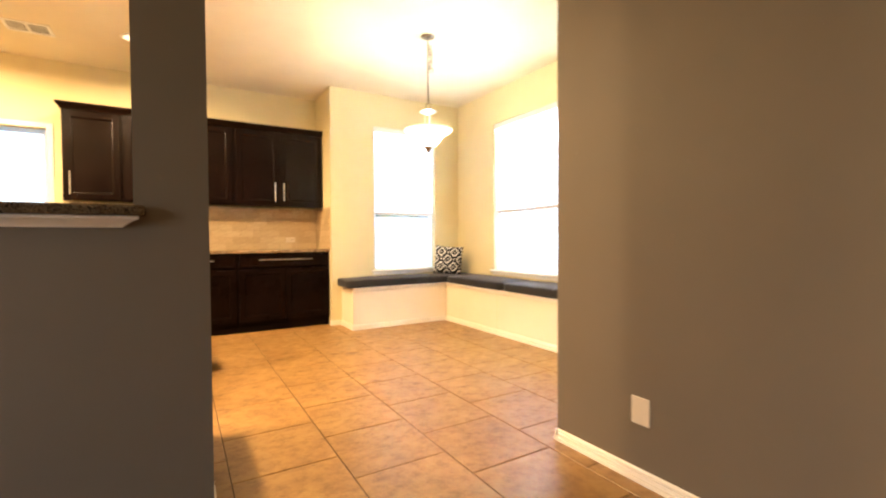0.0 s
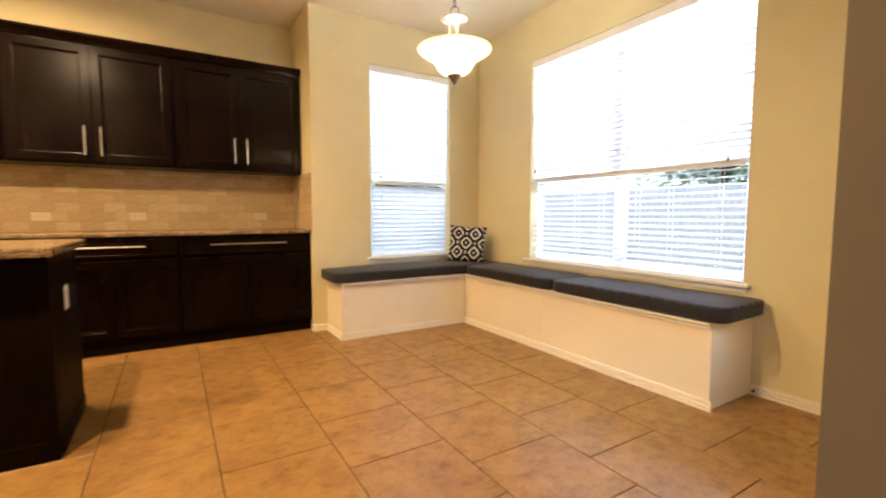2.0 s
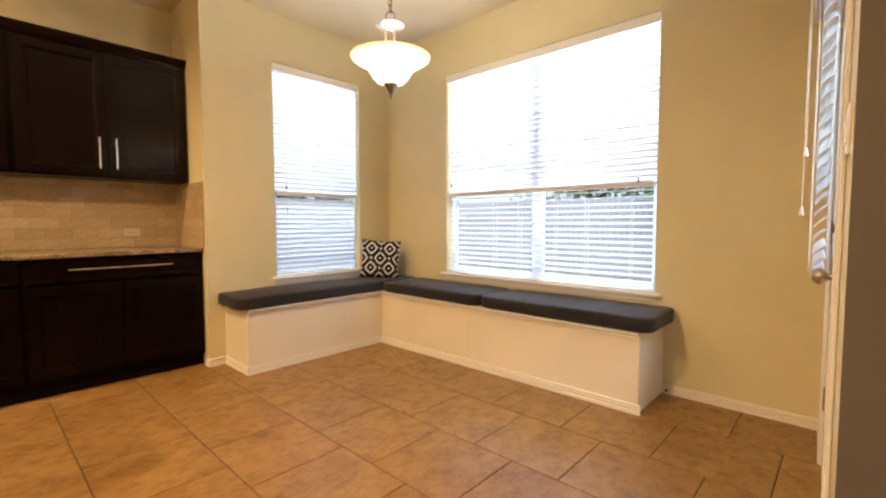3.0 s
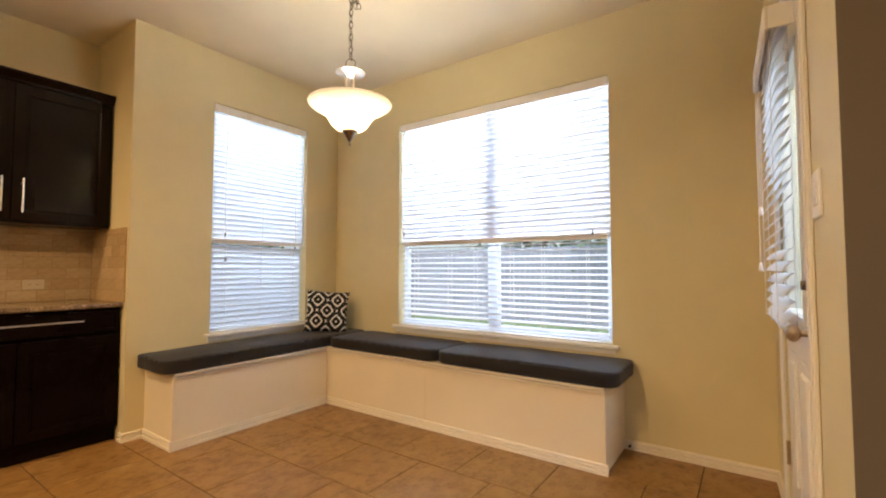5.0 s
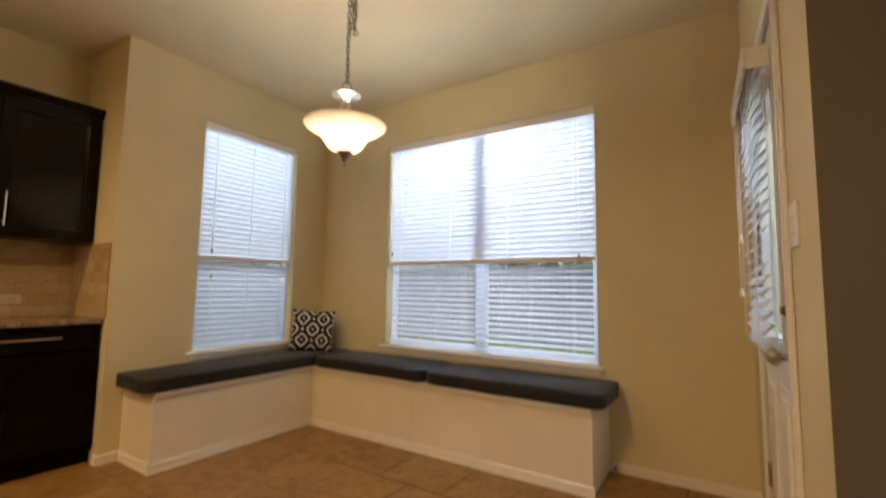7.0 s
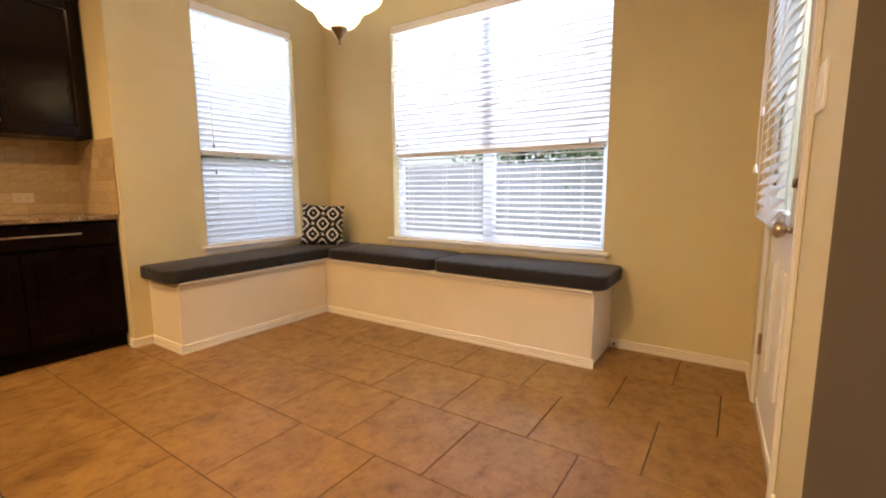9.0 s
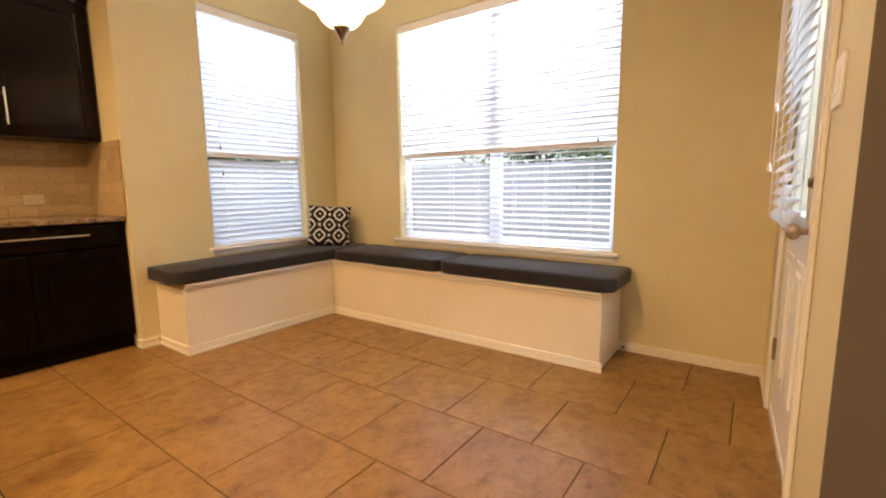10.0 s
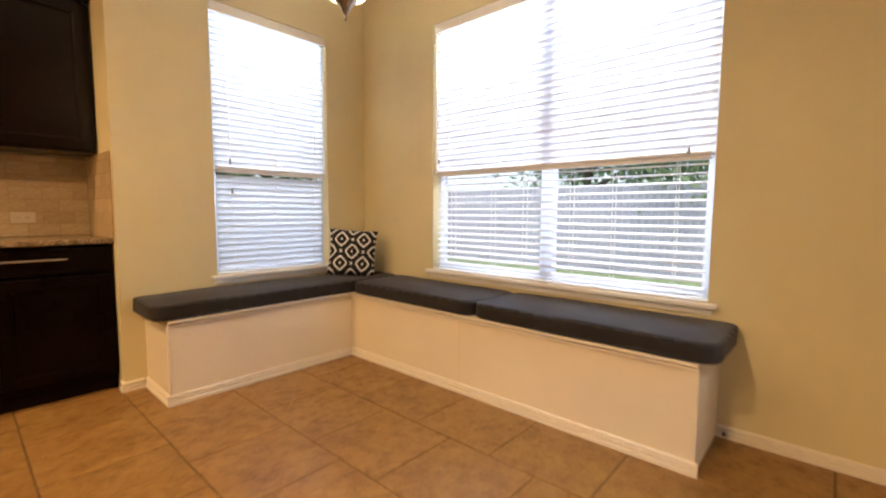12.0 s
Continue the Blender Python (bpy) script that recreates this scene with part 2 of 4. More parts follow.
# ---- mesh helpers ----
def mesh_of(bm, name, mats, smooth=False):
    me = bpy.data.meshes.new(name)
    bm.normal_update()
    bm.to_mesh(me)
    bm.free()
    for m in mats if isinstance(mats, (list, tuple)) else [mats]:
        me.materials.append(m)
    if smooth:
        for p in me.polygons:
            p.use_smooth = True
    return me


def part(name, bm, material, parent=None, label="", smooth=False):
    ob = new(name, mesh_of(bm, name, material, smooth))
    if parent:
        ob.parent = parent
    if label:
        ob["label"] = label
    return ob


def thing(name, label, category, group="", at=(0, 0, 0), turn=0):
    ob = tagged(new(name), label, category, group)
    ob.matrix_world = pose(*at, 0, 0, turn)
    return ob


def structure(name, bm, material, label, category, smooth=False):
    return tagged(part(name, bm, material, None, "", smooth), label, category, "", "structure")


def box(x0, x1, y0, y1, z0, z1, bevel=0.0, bm=None, seg=1):
    """A box with softened edges, added to bm."""
    b = bmesh.new()
    bmesh.ops.create_cube(b, size=1, matrix=Matrix.Translation(((x0 + x1) / 2, (y0 + y1) / 2, (z0 + z1) / 2)) @ Matrix.Diagonal((abs(x1 - x0), abs(y1 - y0), abs(z1 - z0), 1)))
    if bevel:
        bmesh.ops.bevel(b, geom=b.edges[:], offset=bevel, segments=seg, affect="EDGES", profile=0.6)
    if bm is None:
        return b
    tmp = bpy.data.meshes.new("tmp")
    b.to_mesh(tmp)
    b.free()
    bm.from_mesh(tmp)
    bpy.data.meshes.remove(tmp)
    return bm


def rod(p0, p1, r, bm=None, n=12, r1=None):
    """A round bar from p0 to p1."""
    bm = bm or bmesh.new()
    d = Vector(p1) - Vector(p0)
    m = Matrix.Translation((Vector(p0) + Vector(p1)) / 2) @ d.to_track_quat("Z", "Y").to_matrix().to_4x4()
    bmesh.ops.create_cone(bm, cap_ends=True, segments=n, radius1=r, radius2=r if r1 is None else r1, depth=d.length, matrix=m)
    return bm


def lathe(profile, n=40, bm=None, at=(0, 0, 0)):
    """Turns (radius, z) pairs about the z axis."""
    bm = bm or bmesh.new()
    rings = []
    for r, z in profile:
        rings.append([bm.verts.new((at[0] + r * math.cos(2 * math.pi * i / n), at[1] + r * math.sin(2 * math.pi * i / n), at[2] + z)) for i in range(n)])
    for a, b in zip(rings, rings[1:]):
        for i in range(n):
            bm.faces.new((a[i], a[(i + 1) % n], b[(i + 1) % n], b[i]))
    return bm


def torus(rx, rz, r, m, bm, n=14, k=6):
    """An oval link in the xz plane of m."""
    rings = []
    for i in range(n):
        a = 2 * math.pi * i / n
        c = Vector((rx * math.cos(a), 0, rz * math.sin(a)))
        out = Vector((math.cos(a), 0, math.sin(a)))
        rings.append([bm.verts.new(m @ (c + out * r * math.cos(b) + Vector((0, r * math.sin(b), 0)))) for b in [2 * math.pi * j / k for j in range(k)]])
    for i in range(n):
        for j in range(k):
            bm.faces.new((rings[i][j], rings[(i + 1) % n][j], rings[(i + 1) % n][(j + 1) % k], rings[i][(j + 1) % k]))
    return bm


def wall(axis, u0, u1, w0, w1, z0=0.0, z1=CEIL, holes=(), inner=None):
    """A wall along axis from u0 to u1, between w0 and w1 across, with openings (ua, ub, za, zb) through it.
    inner: the across-sign of the side that takes the second material."""
    us = sorted({u0, u1, *[h[0] for h in holes], *[h[1] for h in holes]})
    zs = sorted({z0, z1, *[h[2] for h in holes], *[h[3] for h in holes]})
    def solid(i, j):
        if not (0 <= i < len(us) - 1 and 0 <= j < len(zs) - 1):
            return False
        u, z = (us[i] + us[i + 1]) / 2, (zs[j] + zs[j + 1]) / 2
        return not any(h[0] < u < h[1] and h[2] < z < h[3] for h in holes)
    bm = bmesh.new()
    def P(u, w, z):
        return bm.verts.new((u, w, z) if axis == "x" else (w, u, z))
    for i in range(len(us) - 1):
        for j in range(len(zs) - 1):
            if not solid(i, j):
                continue
            a, b, c, d = us[i], us[i + 1], zs[j], zs[j + 1]
            for w in (w0, w1):
                f = bm.faces.new([P(a, w, c), P(b, w, c), P(b, w, d), P(a, w, d)])
                if inner is not None and w == (w0 if inner < 0 else w1):
                    f.material_index = 1
            if not solid(i - 1, j):
                bm.faces.new([P(a, w0, c), P(a, w1, c), P(a, w1, d), P(a, w0, d)])
            if not solid(i + 1, j):
                bm.faces.new([P(b, w0, c), P(b, w1, c), P(b, w1, d), P(b, w0, d)])
            if not solid(i, j - 1):
                bm.faces.new([P(a, w0, c), P(b, w0, c), P(b, w1, c), P(a, w1, c)])
            if not solid(i, j + 1):
                bm.faces.new([P(a, w0, d), P(b, w0, d), P(b, w1, d), P(a, w1, d)])
    bmesh.ops.remove_doubles(bm, verts=bm.verts[:], dist=1e-5)
    bmesh.ops.recalc_face_normals(bm, faces=bm.faces[:])
    return bm


def baseboard(axis, u0, u1, w, side, height=0.058):
    """A moulded skirting along axis, standing out from w to the given side."""
    prof = [(0, 0), (0.0165, 0), (0.0165, 0.016), (0.0040, 0.0175), (0.0040, 0.0205), (0.0105, 0.022), (0.0105, 0.036), (0.0020, 0.038), (0.0020, 0.0435), (0.0115, 0.0455), (0.0105, 0.053), (0.006, height), (0, height)]
    bm = bmesh.new()
    ends = []
    for u in (u0, u1):
        ends.append([bm.verts.new((u, w + side * o, z) if axis == "x" else (w + side * o, u, z)) for o, z in prof])
    n = len(prof)
    for i in range(n):
        bm.faces.new((ends[0][i], ends[1][i], ends[1][(i + 1) % n], ends[0][(i + 1) % n]))
    bm.faces.new(ends[0])
    bm.faces.new(ends[1][::-1])
    bmesh.ops.recalc_face_normals(bm, faces=bm.faces[:])
    return bm


# ---- structure ----
NW = (2.258, 3.140, 0.645, 2.446)       # narrow window: along x
EW = (2.370, 4.206, 0.645, 2.442)       # wide window: along y
KW = (-2.15, -0.975, 1.12, 2.165)       # kitchen window: along x
DR = (2.268, 3.062, 0.0, 2.165)         # patio door: along x
PT = (-1.75, 0.020, 1.108, 2.45)        # pass-through: along x
OUT = 0.14
structure("wall_north", wall("x", NICHE_X, EAST, NORTH, NORTH + OUT, holes=[NW]), TAN, "tan painted wall with a narrow window", "wall")
structure("wall_niche_side", wall("y", NORTH + OUT, NICHE_Y + OUT, NICHE_X, NICHE_X + 0.12), TAN, "tan painted end wall of the cabinet recess", "wall")
structure("wall_niche_back", wall("x", WEST, NICHE_X, NICHE_Y, NICHE_Y + OUT, holes=[KW]), TAN, "tan painted wall behind the cabinets", "wall")
structure("wall_east", wall("y", DOOR_Y - 0.12, NORTH + OUT, EAST, EAST + OUT, holes=[EW]), TAN, "tan painted wall with a wide double window", "wall")
structure("wall_south", wall("x", GREY_X + 0.12, EAST + 0.03, DOOR_Y - 0.12, DOOR_Y, holes=[DR]), TAN, "tan painted wall with the patio door", "wall")
structure("wall_taupe", wall("y", SOUTH, DOOR_Y, GREY_X, GREY_X + 0.12, inner=-1), [TAN, TAUPE], "long taupe painted wall ending at an outside corner", "wall")
structure("wall_half", wall("x", WEST, HALF_X, HALF_Y0, HALF_Y1, holes=[PT], inner=-1), [TAN, TAUPE], "taupe wall with a raised pass-through opening", "wall")
# opening of the added, unseen living-room window
SW = (-2.2, -0.4, 0.6, 2.2)
structure("wall_west", wall("y", SOUTH, NICHE_Y + OUT, WEST - 0.12, WEST, holes=[SW]), TAN, "plain tan wall closing the kitchen", "wall")
structure("wall_behind", wall("x", WEST - 0.12, GREY_X + 0.12, SOUTH - 0.12, SOUTH), TAUPE, "plain taupe wall behind the walk", "wall")
structure("ceiling", box(WEST - 0.12, EAST + OUT, SOUTH - 0.12, NICHE_Y + OUT, CEIL, CEIL + 0.14), CEILING, "cream painted textured ceiling", "ceiling")
structure("floor", box(WEST - 0.12, EAST + OUT, SOUTH - 0.12, NICHE_Y + OUT, -0.12, -0.0035), DIRT, "floor of ochre stone-look tiles with brown grout", "floor")

BX, BY, BEND = 3.052, 4.615, 2.303        # bench fronts and its free end
BNX = 1.826
for name, axis, u0, u1, w, side in [
    ("baseboard_north", "x", NICHE_X - 0.015, BNX - 0.017, NORTH, -1), ("baseboard_niche", "y", NORTH, 5.09, NICHE_X, -1),
    ("baseboard_east", "y", DOOR_Y + 0.07, BEND - 0.002, EAST, -1), ("baseboard_south", "x", 3.128, EAST - 0.017, DOOR_Y, 1),
    ("baseboard_south_end", "x", GREY_X - 0.0165, 2.202, DOOR_Y, 1), ("baseboard_taupe", "y", SOUTH, DOOR_Y, GREY_X, -1),
    ("baseboard_half", "x", WEST, HALF_X + 0.0165, HALF_Y0, -1), ("baseboard_half_end", "y", HALF_Y0, HALF_Y1, HALF_X, 1)]:
    structure(name, baseboard(axis, u0, u1, w, side), SKIRT, "cream moulded baseboard along the wall", "baseboard")


# ---- windows ----
def strip(axis, a0, a1, w0, w1, z0, z1, bevel=0.002, bm=None):
    return box(a0, a1, w0, w1, z0, z1, bevel, bm) if axis == "x" else box(w0, w1, a0, a1, z0, z1, bevel, bm)


def vinyl_window(name, axis, hole, wall_in, label, bays, sill=True):
    """Vinyl sash window in its opening: frame, meeting rails, panes and a wooden stool."""
    a0, a1, z0, z1 = hole
    win = tagged(new(name), label, "window", "", "structure")
    w0, w1 = wall_in + 0.085, wall_in + 0.125
    fr = strip(axis, a0, a0 + 0.045, w0, w1, z0, z1)
    strip(axis, a1 - 0.045, a1, w0, w1, z0, z1, 0.002, fr)
    strip(axis, a0 + 0.045, a1 - 0.045, w0, w1, z0, z0 + 0.05, 0.002, fr)
    strip(axis, a0 + 0.045, a1 - 0.045, w0, w1, z1 - 0.045, z1, 0.002, fr)
    part("window_frame", fr, FRAME, win)
    cuts = [a0 + 0.045 + (a1 - a0 - 0.09) * i / bays for i in range(bays + 1)]
    for c in cuts[1:-1]:
        part("mullion", strip(axis, c - 0.042, c + 0.042, w0 - 0.02, w1 + 0.004, z0 + 0.05, z1 - 0.045), FRAME, win)
    zm = 1.37
    for i, (c, d) in enumerate(zip(cuts, cuts[1:])):
        c += 0.055 if i else 0
        d -= 0.055 if i < bays - 1 else 0
        part("meeting_rail", strip(axis, c, d, w0 + 0.006, w1 - 0.004, zm - 0.02, zm + 0.02), FRAME, win)
        for za, zb in ((z0 + 0.05, zm - 0.02), (zm + 0.02, z1 - 0.045)):
            p = part("pane", strip(axis, c, d, w0 + 0.018, w0 + 0.022, za, zb, 0), GLASS, win)
            p.visible_shadow = False
    if sill:
        part("window_sill", strip(axis, a0 - 0.045, a1 + 0.045, wall_in - 0.045, wall_in - 0.001, z0 - 0.026, z0 - 0.001, 0.006), TRIM, win, "white wooden stool under the window")
        part("sill_board", strip(axis, a0 + 0.002, a1 - 0.002, wall_in - 0.001, w0, z0 + 0.001, z0 + 0.006, 0), TRIM, win)
        part("apron", strip(axis, a0 - 0.02, a1 + 0.02, wall_in - 0.014, wall_in - 0.001, z0 - 0.062, z0 - 0.0265, 0.003), TRIM, win)
    return win


vinyl_window("window_1", "x", NW, NORTH, "narrow white vinyl window with a wooden stool", 1)
vinyl_window("window_2", "y", EW, EAST, "wide white vinyl double window with a wooden stool", 2)
vinyl_window("window_3", "x", KW, NICHE_Y, "white kitchen window with painted trim", 2, False)


bw = tagged(new("window_4"), "wide plain window out of view, added to light the living room", "window", "", "structure")
fr = strip("y", SW[0], SW[0] + 0.05, WEST - 0.1, WEST - 0.05, SW[2], SW[3])
strip("y", SW[1] - 0.05, SW[1], WEST - 0.1, WEST - 0.05, SW[2], SW[3], 0.002, fr)
strip("y", SW[0] + 0.05, SW[1] - 0.05, WEST - 0.1, WEST - 0.05, SW[2], SW[2] + 0.05, 0.002, fr)
strip("y", SW[0] + 0.05, SW[1] - 0.05, WEST - 0.1, WEST - 0.05, SW[3] - 0.05, SW[3], 0.002, fr)
part("window_frame", fr, VINYL, bw)


def slat_mesh(length, tilt, deep=0.05):
    """One slightly crowned slat along x, tilted about its length."""
    bm = bmesh.new()
    rot = Matrix.Rotation(radians(tilt), 4, "X")
    rows = []
    for k, (o, h) in enumerate([(-0.5, 0), (-0.25, 0.0022), (0, 0.003), (0.25, 0.0022), (0.5, 0)]):
        rows.append([[bm.verts.new(rot @ Vector((x, o * deep, h + t))) for t in (-0.0013, 0.0013)] for x in (-length / 2, length / 2)])
    for a, b in zip(rows, rows[1:]):
        for t in (0, 1):
            bm.faces.new((a[0][t], a[1][t], b[1][t], b[0][t]))
    for r in (rows[0], rows[-1]):
        bm.faces.new((r[0][0], r[1][0], r[1][1], r[0][1]))
    for e in (0, 1):
        for a, b in zip(rows, rows[1:]):
            bm.faces.new((a[e][0], b[e][0], b[e][1], a[e][1]))
    bmesh.ops.recalc_face_normals(bm, faces=bm.faces[:])
    return mesh_of(bm, "slat", SLAT)


def blind(label, at, turn, length, top, bottom, tilt, valance=True, pitch=0.0445, sag=0.0, cords=(0.12, 0.5, 0.88)):
    """A slatted blind hanging from its head rail; local x along it, local -y into the room."""
    b = thing("window_blind", label, "blind", "slatted window blinds", at, turn)
    h = length / 2
    if valance:
        part("valance", box(-h, h, -0.034, -0.022, top - 0.066, top - 0.002, 0.003), TRIM, b)
    part("head_rail", box(-h + 0.004, h - 0.004, -0.02, 0.028, top - 0.042, top - 0.004, 0.002), VINYL, b)
    part("bottom_rail", box(-h + 0.002, h - 0.002, -0.018, 0.018, bottom + 0.004, bottom + 0.016, 0.004), FRAME, b)
    me = slat_mesh(length - 0.006, tilt)
    z = bottom + 0.017 + 0.024
    i = 0
    while z < top - 0.055:
        s = new("slat", me)
        s.parent = b
        s.matrix_basis = pose(random.uniform(-0.0015, 0.0015), 0, z, random.uniform(-0.3, 0.3), random.uniform(-0.05, 0.05) + sag * math.sin(i * 1.7), 0)
        z += pitch
        i += 1
    for c in cords:
        for y in (-0.0262, 0.0262):
            part("ladder_cord", rod((-h + c * length, y, bottom + 0.01), (-h + c * length, y, top - 0.04), 0.0014, n=5), VINYL, b)
    return b


def tassel_cord(parent, x, y, top, bottom, mat=None):
    part("pull_cord", rod((x, y, bottom), (x, y, top), 0.0013, n=5), VINYL, parent)
    part("tassel", lathe([(0.0, 0.034), (0.004, 0.033), (0.009, 0.004), (0.008, 0.0), (0.0, 0.0)], 10, None, (x, y, bottom - 0.03)), mat or TASSEL, parent, "white plastic tassel" if mat else "grey plastic tassel", True)


MID = 1.355
nwid, ewid = NW[1] - NW[0], EW[1] - EW[0]
nx, ey = (NW[0] + NW[1]) / 2, (EW[0] + EW[1]) / 2
b1 = blind("white slatted upper blind, nearly closed, in the narrow window", (nx, NORTH + 0.036, 0), 0, nwid - 0.012, NW[3] - 0.001, MID, -71, pitch=0.0415)
tassel_cord(b1, -0.33, -0.034, 2.40, 1.43)
b2 = blind("white slatted lower blind, half closed, in the narrow window", (nx, NORTH + 0.045, 0), 0, nwid - 0.05, MID + 0.03, NW[2] + 0.012, -58, False, pitch=0.043)
tassel_cord(b2, -0.32, -0.034, 1.34, 1.23)
b3 = blind("white slatted upper blind, nearly closed, in the wide window", (EAST + 0.036, ey, 0), -90, ewid - 0.012, EW[3] - 0.001, MID, -71, pitch=0.0415, cords=(0.08, 0.36, 0.64, 0.92))
tassel_cord(b3, -0.86, -0.034, 2.40, 1.46)
tassel_cord(b3, 0.80, -0.036, 2.40, 1.40)
b4 = blind("white slatted lower blind, open, in the wide window", (EAST + 0.045, ey, 0), -90, ewid - 0.05, MID + 0.03, EW[2] + 0.012, 13, False, cords=(0.08, 0.28, 0.42, 0.60, 0.74, 0.92))

# kitchen window trim
kt = tagged(new("window_trim"), "painted casing round the kitchen window", "trim", "", "structure")
part("side_casing", box(KW[1], KW[1] + 0.055, NICHE_Y - 0.016, NICHE_Y - 0.001, KW[2], KW[3] + 0.05, 0.004), TRIM, kt)
part("head_casing", box(KW[0], KW[1] - 0.001, NICHE_Y - 0.016, NICHE_Y - 0.001, KW[3], KW[3] + 0.05, 0.004), TRIM, kt)

# ---- patio door ----
def patio_door():
    d = tagged(new("door_1"), "white half-glazed patio door with two raised panels", "door", "", "structure")
    x0, x1 = DR[0] + 0.006, DR[1] - 0.006
    y0, y1 = DOOR_Y - 0.048, DOOR_Y - 0.006
    lite = (x0 + 0.17, x1 - 0.13, 0.97, 1.92)
    part("door_leaf", wall("x", x0, x1, y0, y1, 0.012, 2.155, [lite]), TRIM, d)
    g = part("pane", box(lite[0], lite[1], y0 + 0.018, y0 + 0.024, lite[2], lite[3]), GLASS, d)
    g.visible_shadow = False
    fr = box(lite[0] - 0.03, lite[0], y1, y1 + 0.012, lite[2] - 0.03, lite[3] + 0.03, 0.004)
    box(lite[1], lite[1] + 0.03, y1, y1 + 0.012, lite[2] - 0.03, lite[3] + 0.03, 0.004, fr)
    box(lite[0], lite[1], y1, y1 + 0.012, lite[2] - 0.03, lite[2], 0.004, fr)
    box(lite[0], lite[1], y1, y1 + 0.012, lite[3], lite[3] + 0.03, 0.004, fr)
    part("lite_frame", fr, TRIM, d)
    xm = (x0 + x1) / 2
    for a, b in ((x0 + 0.12, xm - 0.05), (xm + 0.05, x1 - 0.12)):
        p = box(a, b, y1, y1 + 0.004, 0.24, 0.80, 0.003)
        box(a + 0.035, b - 0.035, y1 + 0.001, y1 + 0.012, 0.275, 0.765, 0.009, p)
        part("raised_panel", p, TRIM, d)
    kx = x0 + 0.065
    k = rod((kx, y1, 0.93), (kx, y1 + 0.008, 0.93), 0.033, n=24)
    rod((kx, y1 + 0.008, 0.93), (kx, y1 + 0.035, 0.93), 0.011, k)
    bmesh.ops.create_uvsphere(k, u_segments=18, v_segments=12, radius=0.028, matrix=Matrix.Translation((kx, y1 + 0.052, 0.93)) @ Matrix.Diagonal((1, 0.78, 1, 1)))
    part("door_knob", k, KNOB, d, "satin nickel door knob", True)
    bolt = rod((kx, y1, 1.085), (kx, y1 + 0.006, 1.085), 0.031, n=24)
    bmesh.ops.create_uvsphere(bolt, u_segments=18, v_segments=10, radius=0.026, matrix=Matrix.Translation((kx, y1 + 0.006, 1.085)) @ Matrix.Diagonal((1, 0.5, 1, 1)))
    box(kx - 0.004, kx + 0.004, y1 + 0.012, y1 + 0.028, 1.07, 1.10, 0.002, bolt)
    part("deadbolt", bolt, BRONZE, d, "dark thumb-turn deadbolt", True)
    for z in (0.31, 1.06, 1.88):
        h = box(x1 - 0.002, x1 + 0.006, y1 - 0.002, y1 + 0.004, z - 0.05, z + 0.05, 0.001)
        rod((x1 + 0.003, y1 + 0.008, z - 0.052), (x1 + 0.003, y1 + 0.008, z + 0.052), 0.007, h, 10)
        part("hinge", h, BRASS, d)
    part("threshold", box(DR[0], DR[1], DOOR_Y - 0.11, DOOR_Y + 0.004, 0.0, 0.011, 0.003), CHROME, d)
    part("weather_strip", box(x0, x1, y1 - 0.002, y1 + 0.006, 0.013, 0.04, 0.002), TRIM, d)
    c = tagged(new("door_casing"), "white moulded casing round the patio door", "trim", "", "structure")
    for a, b in ((DR[0] - 0.062, DR[0] - 0.002), (DR[1] + 0.002, DR[1] + 0.062)):
        s = box(a, b, DOOR_Y + 0.001, DOOR_Y + 0.013, 0.0, DR[3] + 0.06, 0.003)
        box(a + 0.012, b - 0.012, DOOR_Y + 0.012, DOOR_Y + 0.018, 0.0, DR[3] + 0.048, 0.002, s)
        part("side_casing", s, TRIM, c)
    part("head_casing", box(DR[0] - 0.001, DR[1] + 0.001, DOOR_Y + 0.001, DOOR_Y + 0.015, DR[3] + 0.001, DR[3] + 0.06, 0.003), TRIM, c)
    return d


patio_door()
DBX = (2.34, 2.985)
b5 = blind("white slatted blind hung on the patio door, tilted half open", ((DBX[0] + DBX[1]) / 2, DOOR_Y + 0.05, 0), 180, DBX[1] - DBX[0], 2.03, 0.93, 46, False, sag=0.6)
vb = box(-0.327, 0.327, -0.045, -0.033, 1.955, 2.035, 0.003)
box(-0.327, -0.315, -0.033, 0.036, 1.955, 2.035, 0.002, vb)
box(0.315, 0.327, -0.033, 0.036, 1.955, 2.035, 0.002, vb)
part("valance", vb, TRIM, b5)
tassel_cord(b5, 0.02, -0.05, 1.96, 1.38, WHITE_PLATE)
tassel_cord(b5, 0.0, -0.055, 1.96, 1.16, WHITE_PLATE)


